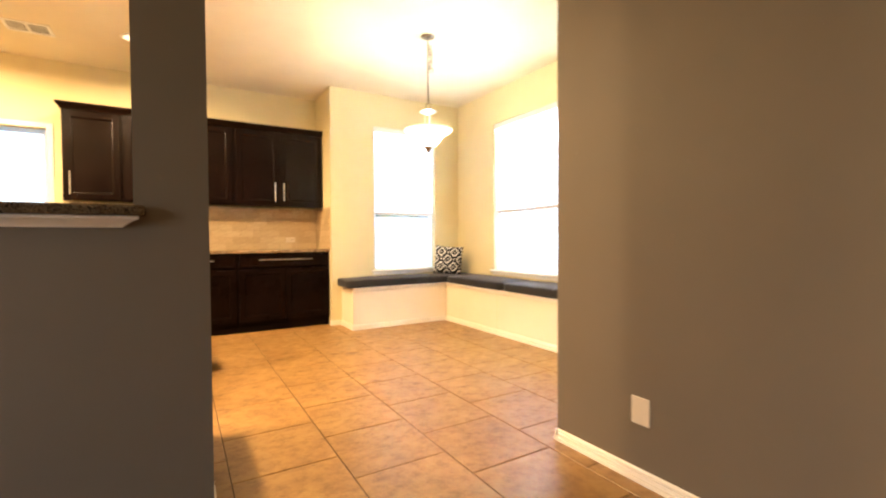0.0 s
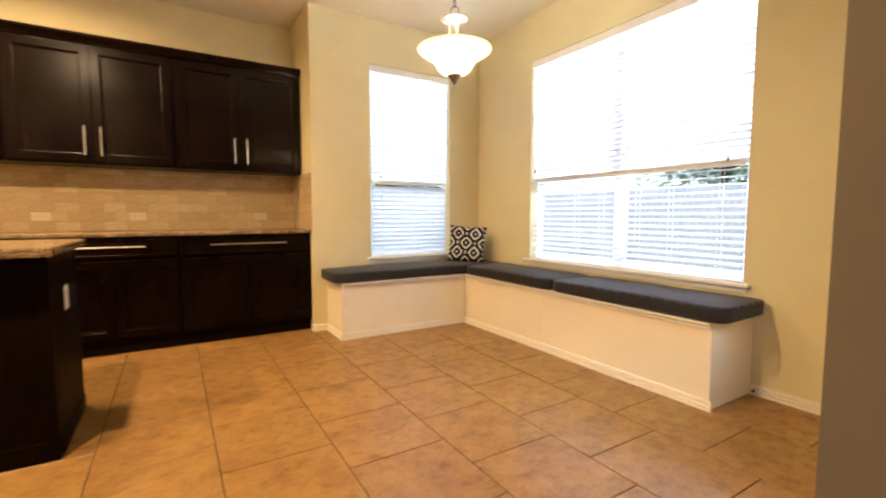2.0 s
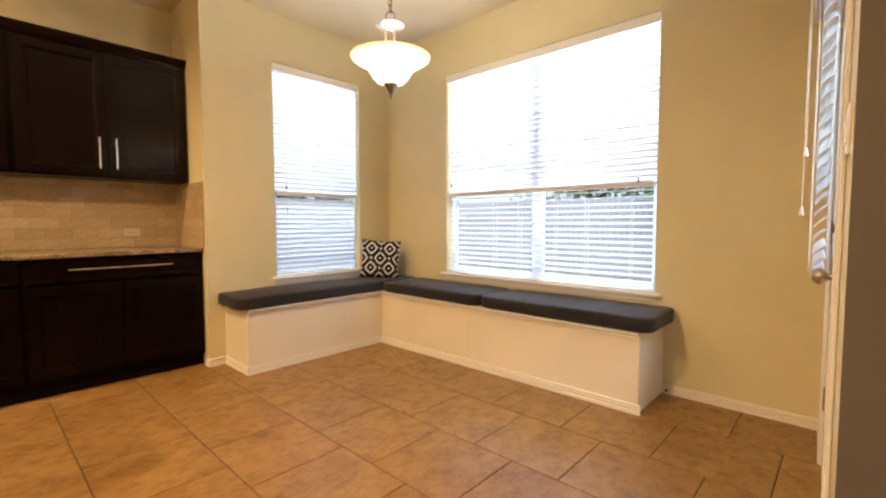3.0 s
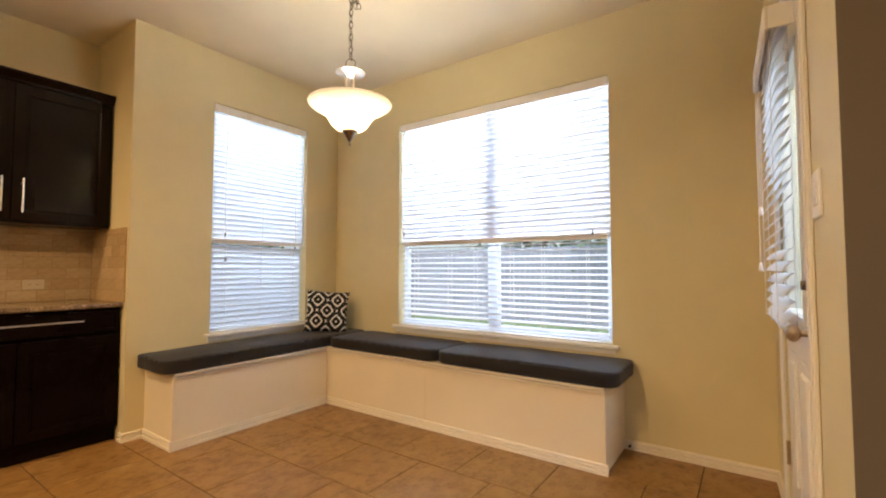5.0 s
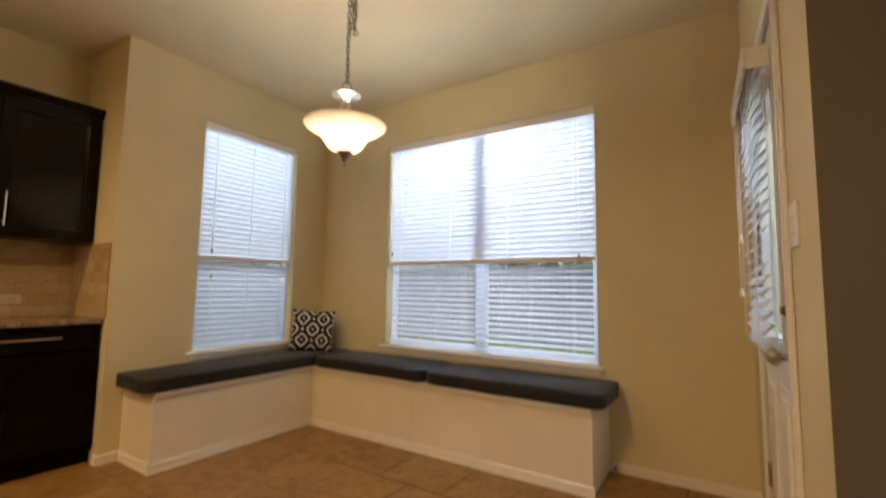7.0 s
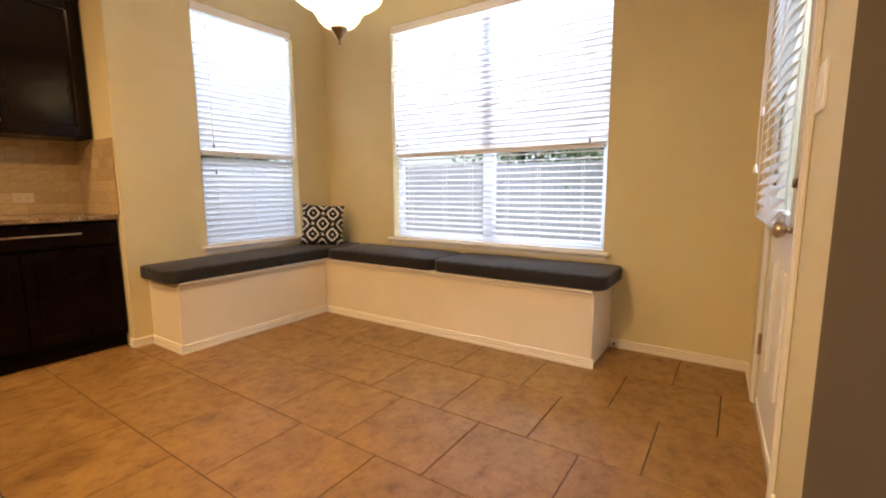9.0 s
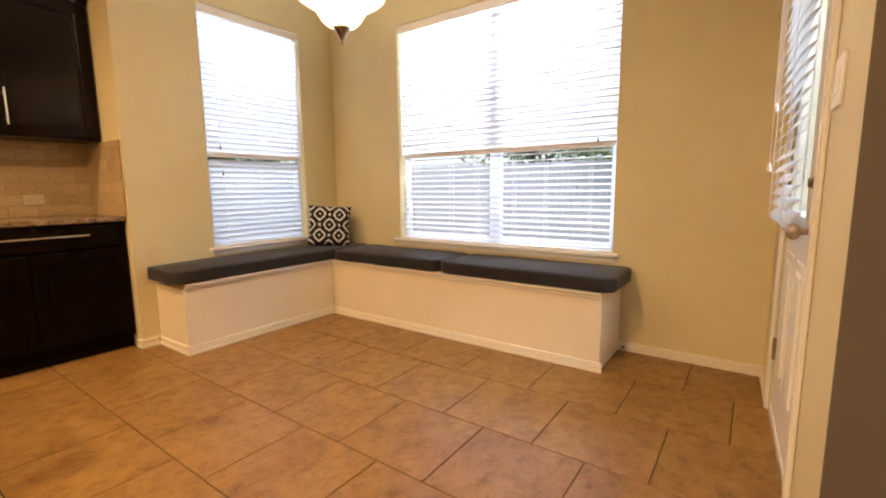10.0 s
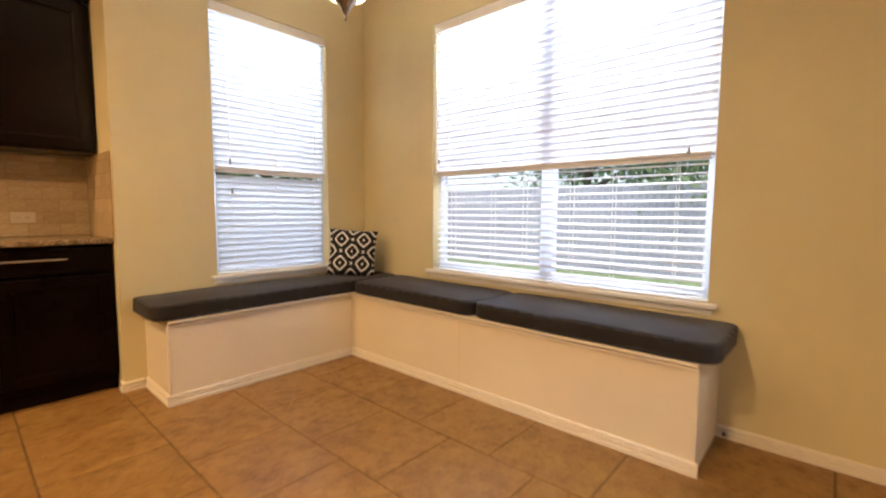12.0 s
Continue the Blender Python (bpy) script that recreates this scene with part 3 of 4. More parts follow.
# ---- bench ----
def bench():
    b = thing("window_bench", "cream painted built-in corner bench box under the windows", "bench")
    top = 0.480
    n = box(BNX, EAST - 0.002, BY, NORTH - 0.002, 0.0, top, 0.002)
    part("north_box", n, BENCH, b)
    part("east_box", box(BX, EAST - 0.002, BEND, BY - 0.002, 0.0, top, 0.002), BENCH, b)
    part("panel_joint", box(BX - 0.0015, BX, 3.556, 3.5595, 0.060, top - 0.03, 0), TAN, b)
    for dz, out in ((0.014, 0.034), (0.037, 0.018)):
        part("top_moulding", box(BNX - 0.004, BX, BY - out, BY, top - dz, top - dz + 0.013, 0.003, None, 2), SKIRT, b)
        part("top_moulding", box(BX - out, BX, BEND - 0.004, BY - out, top - dz, top - dz + 0.013, 0.003, None, 2), SKIRT, b)
    part("corner_bead", box(BNX - 0.003, BNX + 0.012, BY - 0.003, BY + 0.012, 0.058, top - 0.032, 0.002), BENCH, b)
    part("corner_bead", box(BX - 0.003, BX + 0.012, BEND - 0.003, BEND + 0.012, 0.058, top - 0.032, 0.002), BENCH, b)
    part("skirting", baseboard("x", BNX - 0.016, BX, BY, -1), SKIRT, b)
    part("skirting", baseboard("y", BEND - 0.016, BY - 0.016, BX, -1), SKIRT, b)
    part("skirting", baseboard("y", BY, NORTH, BNX, -1), SKIRT, b)
    return b


bench()


def cushion(label, x0, x1, y0, y1, z0, z1, seed):
    """A boxed foam cushion with rounded corners, slightly crowned and uneven."""
    c = thing("bench_cushion", label, "cushion", "bench cushions", ((x0 + x1) / 2, (y0 + y1) / 2, z0))
    hx, hy, h = (x1 - x0) / 2, (y1 - y0) / 2, z1 - z0
    bm = bmesh.new()
    bmesh.ops.create_cube(bm, size=1, matrix=Matrix.Translation((0, 0, h / 2)) @ Matrix.Diagonal((2 * hx, 2 * hy, h, 1)))
    uprights = [e for e in bm.edges if abs(e.verts[0].co.z - e.verts[1].co.z) > 0.01]
    bmesh.ops.bevel(bm, geom=uprights, offset=0.08, segments=6, affect="EDGES", profile=0.5)
    rims = [e for e in bm.edges if abs(e.verts[0].co.z - e.verts[1].co.z) < 1e-5 and len(e.link_faces) == 2 and abs(e.link_faces[0].normal.z) + abs(e.link_faces[1].normal.z) > 0.9]
    bmesh.ops.bevel(bm, geom=rims, offset=0.021, segments=4, affect="EDGES", profile=0.5)
    bmesh.ops.subdivide_edges(bm, edges=[e for e in bm.edges if e.calc_length() > 0.12], cuts=9, use_grid_fill=True)
    for v in bm.verts:
        q = Vector((v.co.x * 2.6 + seed, v.co.y * 2.6, v.co.z * 3))
        crown = max(0, 1 - (v.co.x / hx) ** 2) * max(0, 1 - (v.co.y / hy) ** 2)
        if v.co.z > h * 0.5:
            v.co.z += 0.012 * crown + 0.006 * noise.noise(q * 2) - 0.004
        side = 0.006 * noise.noise(q * 2.2 + Vector((9, 0, 0)))
        v.co.x += side * (1 if abs(v.co.x) > hx * 0.9 else 0)
        v.co.y += side * (1 if abs(v.co.y) > hy * 0.9 else 0)
    part("foam_body", bm, CUSHION, c, "", True)
    for zw in (0.012, h - 0.011):
        w, rc = bmesh.new(), 0.08
        loop = []
        for qx, qy, a0 in ((1, 1, 0), (-1, 1, 90), (-1, -1, 180), (1, -1, 270)):
            for k in range(6):
                a = radians(a0 + 18 * k)
                loop.append(Vector((qx * (hx - rc) + (rc - 0.0035) * math.cos(a), qy * (hy - rc) + (rc - 0.0035) * math.sin(a), zw)))
        fine = []
        for p, q in zip(loop, loop[1:] + loop[:1]):
            m = max(1, round((q - p).length / 0.08))
            fine += [p.lerp(q, k / m) for k in range(m)]
        for p in fine:
            p.z += 0.001 * noise.noise(Vector((p.x * 5 + seed, p.y * 5, zw)))
        for p, q in zip(fine, fine[1:] + fine[:1]):
            rod(p, q, 0.0036, w, 6)
        part("piping", w, WELT, c, "", True)
    return c


cushion("charcoal fabric bench cushion under the narrow window", BNX - 0.075, EAST - 0.006, BY - 0.04, NORTH - 0.006, 0.481, 0.572, 1)
cushion("charcoal fabric bench cushion reaching the corner", BX - 0.04, EAST - 0.006, 3.452, BY - 0.045, 0.481, 0.570, 5)
cushion("charcoal fabric bench cushion at the free end", BX - 0.04, EAST - 0.006, BEND - 0.075, 3.446, 0.481, 0.572, 9)


def ikat():
    """Black and white ikat weave: rows of pointed ovals in stepped chevrons."""
    m, nt, b = node_mat("black_white_ikat_fabric")
    tc = nt.nodes.new("ShaderNodeTexCoord")
    sep = nt.nodes.new("ShaderNodeSeparateXYZ")
    nt.links.new(tc.outputs["Object"], sep.inputs[0])

    def op(kind, a, c=None):
        n = nt.nodes.new("ShaderNodeMath")
        n.operation = kind
        for s, v in zip(n.inputs, (a, c)):
            if v is None:
                continue
            if isinstance(v, (int, float)):
                s.default_value = v
            else:
                nt.links.new(v, s)
        return n.outputs[0]
    wob = op("MULTIPLY", op("SUBTRACT", noise_out(nt, 60, 3), 0.5), 0.012)
    u = op("MULTIPLY", op("ADD", sep.outputs["X"], wob), 1 / 0.172)
    v = op("MULTIPLY", op("ADD", sep.outputs["Z"], wob), 1 / 0.190)
    # distance in a diamond lattice of two staggered rows
    def cell(su, sv):
        a = op("ABSOLUTE", op("SUBTRACT", op("FRACT", op("ADD", u, su)), 0.5))
        c = op("ABSOLUTE", op("SUBTRACT", op("FRACT", op("ADD", v, sv)), 0.5))
        return op("ADD", op("POWER", op("MULTIPLY", a, 2.0), 1.25), op("POWER", op("MULTIPLY", c, 2.0), 1.25))
    d = op("MINIMUM", cell(0.0, 0.0), cell(0.5, 0.5))
    bands = op("FRACT", op("ADD", op("MULTIPLY", d, 1.95), 0.24))
    mask = op("GREATER_THAN", bands, 0.37)
    nt.links.new(mixed(nt, (0.74, 0.71, 0.65), (0.008, 0.009, 0.010), mask), b.inputs["Base Color"])
    b.inputs["Roughness"].default_value = 0.85
    bump(nt, b, noise_out(nt, 400, 2), 0.3, 0.001)
    return m


def pillow():
    p = thing("throw_pillow", "black and white ikat-patterned throw pillow standing in the corner", "pillow", "", (3.205, 4.80, 0.571), -42)
    s, n = 0.190, 22
    bm = bmesh.new()
    grid = {}
    for side in (-1, 1):
        for i in range(n + 1):
            for j in range(n + 1):
                u, v = 2 * i / n - 1, 2 * j / n - 1
                pinch = 1 - 0.07 * (1 - u * u) * abs(v) ** 3
                pinch_v = 1 - 0.07 * (1 - v * v) * abs(u) ** 3
                x, z = s * u * pinch_v, s * v * pinch
                puff = 0.072 * ((1 - u ** 4) * (1 - v ** 4)) ** 0.55
                y = side * puff + 0.006 * noise.noise(Vector((u * 2, v * 2, side)))
                if i in (0, n) or j in (0, n):
                    if side == 1:
                        grid[side, i, j] = grid[-1, i, j]
                        continue
                    y = 0
                grid[side, i, j] = bm.verts.new((x, y, z))
        for i in range(n):
            for j in range(n):
                q = [grid[side, i, j], grid[side, i + 1, j], grid[side, i + 1, j + 1], grid[side, i, j + 1]]
                bm.faces.new(q if side == -1 else q[::-1])
    o = part("pillow_cover", bm, ikat(), p, "", True)
    o.matrix_basis = pose(0, 0, 0.180, -13, 4, 0)
    return p


pillow()


# ---- pendant ----
def pendant():
    px, py = PENDANT
    p = thing("pendant_light", "lit pendant lamp with an alabaster glass bowl on a nickel chain", "pendant light", "", (px, py, CEIL))
    z = lambda v: v - CEIL
    part("canopy", lathe([(0, z(CEIL - 0.028)), (0.012, z(CEIL - 0.028)), (0.02, z(CEIL - 0.022)), (0.05, z(CEIL - 0.016)), (0.066, z(CEIL - 0.007)), (0.067, z(CEIL - 0.0005)), (0, z(CEIL - 0.0005))], 32), LAMP_METAL, p, "", True)
    ch = bmesh.new()
    zz, k = CEIL - 0.038, 0
    while zz > 2.262:
        torus(0.0105, 0.0205, 0.0029, pose(0, 0, z(zz), 0, 0, 90 * (k % 2) + 20), ch, 12, 5)
        zz -= 0.034
        k += 1
    part("chain", ch, LAMP_METAL, p, "", True)
    ex = bmesh.new()
    for i in range(16):
        side = 1 if i < 8 else -1
        torus(0.0105, 0.0205, 0.0029, pose(0.020 + 0.007 * side + 0.004 * math.sin(i * 2.1), -0.020 + 0.006 * math.cos(i * 1.3), z(2.755 - 0.029 * (i % 8)), 8 * math.sin(i), 9 * side, 70 * i), ex, 12, 5)
    part("spare_chain", ex, LAMP_METAL, p, "", True)
    cord = bmesh.new()
    pts = [Vector((0.006 * math.sin(9 * t), 0.006 * math.cos(9 * t), z(CEIL - 0.03 - 0.58 * t))) for t in [i / 24 for i in range(25)]]
    for a, b in zip(pts, pts[1:]):
        rod(a, b, 0.002, cord, 5)
    part("cord", cord, BRONZE, p)
    low = lambda v: v - CEIL - 0.022
    ring = torus(0.0265, 0.0275, 0.0030, pose(0, 0, low(2.252), 0, 0, 120), bmesh.new(), 18, 6)
    part("ring", ring, LAMP_METAL, p, "", True)
    part("cap", lathe([(0, low(2.224)), (0.026, low(2.223)), (0.05, low(2.215)), (0.068, low(2.210)), (0.077, low(2.204)), (0.075, low(2.199)), (0.034, low(2.195)), (0.026, low(2.178)), (0, low(2.178))], 36), NICKEL, p, "", True)
    for k in range(3):
        a = radians(120 * k + 40)
        part("rod", rod((0.027 * math.cos(a), 0.027 * math.sin(a), low(2.195)), (0.027 * math.cos(a), 0.027 * math.sin(a), low(1.90)), 0.0055, n=10), NICKEL, p)
    outer = [(0.040, 1.888), (0.075, 1.900), (0.098, 1.922), (0.112, 1.948), (0.130, 1.972), (0.158, 1.993), (0.193, 2.010), (0.214, 2.026), (0.219, 2.036)]
    inner = [(0.215, 2.038), (0.188, 2.017), (0.155, 2.000), (0.124, 1.978), (0.106, 1.952), (0.092, 1.927), (0.070, 1.906), (0.040, 1.895)]
    part("bowl_shade", lathe([(r, low(h)) for r, h in outer + inner + outer[:1]], 56), SHADE, p, "glowing alabaster glass bowl", True)
    part("finial", lathe([(0.0, low(1.808)), (0.004, low(1.812)), (0.006, low(1.822)), (0.003, low(1.828)), (0.012, low(1.840)), (0.024, low(1.862)), (0.036, low(1.878)), (0.042, low(1.888)), (0.038, low(1.893)), (0, low(1.893))], 24), LAMP_METAL, p, "", True)
    return p


pendant()

# downlights and the ceiling vent
for x, y, watts in CANS:
    d = thing("recessed_downlight", "white-trimmed recessed ceiling downlight, switched on, two of them added out of view", "ceiling light", "recessed downlights", (x, y, CEIL))
    part("trim_ring", lathe([(0.07, -0.001), (0.095, -0.001), (0.095, -0.004), (0.088, -0.008), (0.07, -0.006), (0.07, -0.001)], 32), VINYL, d, "", True)
    part("lens", lathe([(0.0, -0.003), (0.069, -0.003), (0.069, -0.001), (0, -0.001)], 32), CAN_GLOW, d)


def ceiling_vent():
    v = thing("ceiling_vent", "white metal ceiling vent with two louvred halves", "vent", "", (-0.92, 4.88, CEIL))
    w, d = 0.158, 0.115
    f = box(-w, w, -d, -d + 0.025, -0.012, -0.001, 0.003)
    box(-w, w, d - 0.025, d, -0.012, -0.001, 0.003, f)
    box(-w, -w + 0.025, -d + 0.025, d - 0.025, -0.012, -0.001, 0.003, f)
    box(w - 0.025, w, -d + 0.025, d - 0.025, -0.012, -0.001, 0.003, f)
    box(-0.01, 0.01, -d + 0.025, d - 0.025, -0.012, -0.001, 0.002, f)
    part("frame", f, VINYL, v)
    part("backing", box(-w + 0.02, w - 0.02, -d + 0.02, d - 0.02, -0.003, -0.0012), DARK_SLOT, v)
    for i in range(9):
        y = -d + 0.035 + i * (2 * d - 0.07) / 8
        for s in (-1, 1):
            part("slat", box(s * 0.01, s * (w - 0.025), y - 0.003, y + 0.001, -0.0065, -0.0045), VINYL, v)


ceiling_vent()


# ---- plates ----
def outlet(at, turn, label, mat=WHITE_PLATE, flat=False):
    """A duplex receptacle and its plate, facing local -y."""
    o = thing("wall_outlet", label, "outlet", "", at, turn)
    part("plate", box(-0.0575, 0.0575, -0.006, 0, -0.035, 0.035, 0.003) if flat else box(-0.035, 0.035, -0.006, 0, -0.0575, 0.0575, 0.003), mat, o)
    for k in (-1, 1):
        cx, cz = (k * 0.02, 0) if flat else (0, k * 0.02)
        part("socket", box(cx - 0.014, cx + 0.014, -0.0085, -0.006, cz - 0.014, cz + 0.014, 0.003), mat, o)
        s = box(cx - 0.007, cx - 0.0045, -0.0092, -0.0083, cz - 0.005, cz + 0.005)
        box(cx + 0.0045, cx + 0.007, -0.0092, -0.0083, cz - 0.004, cz + 0.004, 0, s)
        part("slots", s, DARK_SLOT, o)
    part("screw", rod((0, -0.0072, 0), (0, -0.006, 0), 0.003, n=8), CHROME, o)
    return o


blank = thing("wall_plate", "ivory plastic blank plate low on the taupe wall", "wall plate", "", (GREY_X, 0.975, 0.302), -90)
part("plate", box(-0.043, 0.043, -0.006, 0, -0.0585, 0.0585, 0.003), TILE_PLATE, blank)
part("screw", rod((0, -0.0072, 0.042), (0, -0.006, 0.042), 0.003, n=8), TILE_PLATE, blank)
part("screw", rod((0, -0.0072, -0.042), (0, -0.006, -0.042), 0.003, n=8), TILE_PLATE, blank)
for x in (1.372, 0.396, -0.225):
    outlet((x, NICHE_Y - 0.0115, 1.031), 0, "almond duplex outlet set sideways in the backsplash", TILE_PLATE, True)
outlet((0.2025, 3.80, 0.655), 90, "white duplex outlet on the end of the kitchen island")
sw = thing("light_switch", "white double rocker switch plate beside the patio door", "switch", "", (2.118, DOOR_Y, 1.349), 180)
part("plate", box(-0.062, 0.062, -0.007, 0, -0.067, 0.067, 0.003), WHITE_PLATE, sw)
for k in (-1, 1):
    part("rocker", box(k * 0.023 - 0.016, k * 0.023 + 0.016, -0.0105, -0.006, -0.033, 0.033, 0.002), WHITE_PLATE, sw)
# the door wall stands a little out of square
SKEW = Matrix.Translation((GREY_X + 0.12, DOOR_Y, 0)) @ Matrix.Rotation(radians(2.5), 4, "Z") @ Matrix.Translation((-GREY_X - 0.12, -DOOR_Y, 0))
for name in ("wall_south", "door_1", "door_casing", "baseboard_south", "baseboard_south_end"):
    bpy.data.objects[name].matrix_world = SKEW
b5.matrix_world = SKEW @ b5.matrix_world
sw.matrix_world = SKEW @ sw.matrix_world
sw2 = thing("light_switch", "white switch plate on the backsplash", "switch", "", (-0.70, NICHE_Y - 0.0115, 1.05), 0)
part("plate", box(-0.058, 0.058, -0.006, 0, -0.0585, 0.0585, 0.003), WHITE_PLATE, sw2)
for k in (-1, 1):
    part("rocker", box(k * 0.023 - 0.016, k * 0.023 + 0.016, -0.0105, -0.006, -0.033, 0.033, 0.002), WHITE_PLATE, sw2)


stop = thing("door_stop", "spring door stop with a dark tip on the baseboard", "door stop", "", (EAST - 0.0135, 2.262, 0.04))
sp = bmesh.new()
for k in range(9):
    torus(0.006, 0.006, 0.0014, pose(-0.004 - 0.0045 * k, 0, 0, 0, 0, 90), sp, 10, 5)
part("spring", sp, CHROME, stop, "", True)
part("tip", rod((-0.043, 0, 0), (-0.056, 0, 0), 0.008, None, 12), DARK_SLOT, stop, "dark rubber tip")
part("base", rod((0, 0, 0), (-0.004, 0, 0), 0.008, None, 12), CHROME, stop)

# ---- cabinets ----
def panel_front(w, h, steps):
    """A door or drawer front in the xz plane: one solid whose front steps in by (inset, depth) pairs."""
    bm = box(-w / 2, w / 2, -0.02, 0, -h / 2, h / 2)
    f = min(bm.faces, key=lambda q: q.calc_center_median().y)
    rim = [e for e in f.edges]
    for inset, depth in steps:
        bmesh.ops.inset_region(bm, faces=[f], thickness=inset, depth=0, use_even_offset=True)
        for v in f.verts:
            v.co.y += depth
    bmesh.ops.bevel(bm, geom=rim, offset=0.0025, segments=2, affect="EDGES", profile=0.6)
    return bm


def shaker(w, h):
    return panel_front(w, h, [(0.054, 0.0), (0.003, 0.003), (0.009, 0.0015), (0.004, 0.007)])


def slab_front(w, h):
    return panel_front(w, h, [(0.018, 0.0), (0.004, 0.003), (0.006, 0.0), (0.004, -0.002)])


def bar_handle(parent, x, z, length, upright):
    h = length / 2
    y = -0.02
    a, b = ((x, y - 0.03, z - h), (x, y - 0.03, z + h)) if upright else ((x - h, y - 0.03, z), (x + h, y - 0.03, z))
    bm = rod(a, b, 0.005, None, 12)
    for k in (-0.72, 0.72):
        q = (x, z + k * h) if upright else (x + k * h, z)
        rod((q[0], y, q[1]), (q[0], y - 0.03, q[1]), 0.005, bm, 8)
    return part("handle", bm, CHROME, parent, "satin steel bar handle", False)


UP0, UP1, UPY = 1.427, 2.31, 5.362


def upper_cabinet(x0, x1, doors, label):
    c = thing("wall_cabinet", label, "cabinet", "wall cabinets over the counter", (x0, UPY, UP0))
    w, h = x1 - x0, UP1 - UP0
    part("body", box(0.0005, w - 0.0005, 0.0, NICHE_Y - UPY - 0.001, 0.0, h, 0.001), ESPRESSO, c)
    for a, b, side in doors:
        d = part("door", shaker(b - a, h - 0.03), ESPRESSO, c)
        d.matrix_basis = pose((a + b) / 2 - x0, -0.001, h / 2)
        bar_handle(d, ((b - a) / 2 - 0.046) * side, -(h - 0.03) / 2 + 0.155, 0.215, True)
    return c


upper_cabinet(0.695, 1.700, [(0.715, 1.180, 1), (1.186, 1.680, -1)], "dark espresso two-door wall cabinet with steel bar handles")
upper_cabinet(-0.335, 0.694, [(-0.315, 0.163, 1), (0.169, 0.674, -1)], "dark espresso two-door wall cabinet with steel bar handles")
upper_cabinet(-0.805, -0.336, [(-0.79, -0.350, -1)], "dark espresso single-door wall cabinet with a steel bar handle")
crown = thing("crown_moulding", "dark espresso crown moulding along the tops of the wall cabinets", "moulding", "", (0, 0, UP1))
cm = bmesh.new()
prof = [(0.0, 0.001), (0.012, 0.001), (0.016, 0.016), (0.034, 0.04), (0.044, 0.052), (0.044, 0.066), (0.0, 0.066)]
ends = []
for x, k in ((-0.805, 1), (1.703, 0)):
    ends.append([cm.verts.new((x - k * o, UPY - o, z)) for o, z in prof])
n = len(prof)
for i in range(n):
    cm.faces.new((ends[0][i], ends[1][i], ends[1][(i + 1) % n], ends[0][(i + 1) % n]))
cm.faces.new(ends[1])
back = [cm.verts.new((-0.805 - o, NICHE_Y - 0.001, z)) for o, z in prof]
for i in range(n):
    cm.faces.new((ends[0][i], back[i], back[(i + 1) % n], ends[0][(i + 1) % n]))
bmesh.ops.recalc_face_normals(cm, faces=cm.faces[:])
part("front_run", cm, ESPRESSO, crown)
part("top_board", box(-0.80, 1.70, UPY + 0.001, NICHE_Y - 0.002, 0.05, 0.062), ESPRESSO, crown)

BASEY = 5.118


def base_cabinet(x0, x1, drawer, doors, label, y=BASEY, depth=None, handle=0.0):
    depth = depth or NICHE_Y - y - 0.001
    c = thing("base_cabinet", label, "cabinet", "base cabinets along the counter", (x0, y, 0))
    w = x1 - x0
    part("body", box(0.0005, w - 0.0005, 0.0, depth, 0.095, 0.883, 0.001), VENEER, c)
    part("toe_kick", box(0.0005, w - 0.0005, 0.035, depth, 0.0, 0.094), VENEER, c)
    if drawer:
        d = part("drawer_front", slab_front(w - 0.03, 0.135), DARK_DOOR, c)
        d.matrix_basis = pose(w / 2, -0.001, 0.797)
        bar_handle(d, 0, 0.012, handle or (0.59 if w > 0.9 else 0.40), False)
    top = 0.705 if drawer else 0.858
    for a, b in doors:
        d = part("door", shaker(b - a, top - 0.125), DARK_DOOR, c)
        d.matrix_basis = pose((a + b) / 2 - x0, -0.001, (top + 0.125) / 2)
    return c


base_cabinet(0.690, 1.702, True, [(0.705, 1.190), (1.196, 1.687)], "dark espresso base cabinet with one wide drawer over two doors")
base_cabinet(-0.160, 0.689, True, [(-0.145, 0.262), (0.268, 0.674)], "dark espresso base cabinet with a drawer over two doors")
base_cabinet(-1.000, -0.161, True, [(-0.985, -0.583), (-0.577, -0.176)], "dark espresso base cabinet with a drawer over two doors")
base_cabinet(-2.000, -1.001, True, [(-1.985, -1.504), (-1.498, -1.016)], "dark espresso base cabinet under the kitchen window")


def worktop(name, x0, x1, y0, y1, label, z=0.914, thick=0.034):
    w = thing(name, label, "worktop", "", ((x0 + x1) / 2, (y0 + y1) / 2, z - thick))
    hx, hy = (x1 - x0) / 2, (y1 - y0) / 2
    part("slab", box(-hx, hx, -hy, hy, 0, thick, 0.011, None, 3), GRANITE, w, "", False)
    return w


worktop("countertop", -2.0, 1.706, 5.078, NICHE_Y - 0.001, "polished brown speckled granite countertop on the base cabinets", 0.914, 0.030)

# island and peninsula
isl = thing("kitchen_island", "dark espresso kitchen island with a panelled end", "island", "", (0, 0, 0))
part("body", box(-1.75, 0.20, 3.50, 4.13, 0.0, 0.872, 0.002), VENEER, isl)
part("end_panel", box(0.2005, 0.202, 3.56, 4.07, 0.10, 0.84, 0.0005), VENEER, isl)
part("back_rail", box(-1.75, 0.2, 3.494, 3.4995, 0.0, 0.085, 0.001), VENEER, isl)
part("corner_post", box(0.165, 0.2045, 3.4935, 3.535, 0.0, 0.871, 0.002), VENEER, isl)
part("toe_trim", box(0.2025, 0.208, 3.55, 4.12, 0.0, 0.07, 0.001), VENEER, isl)
worktop("island_worktop", -1.80, 0.232, 3.42, 4.225, "polished brown speckled granite top on the island", 0.914, 0.040)
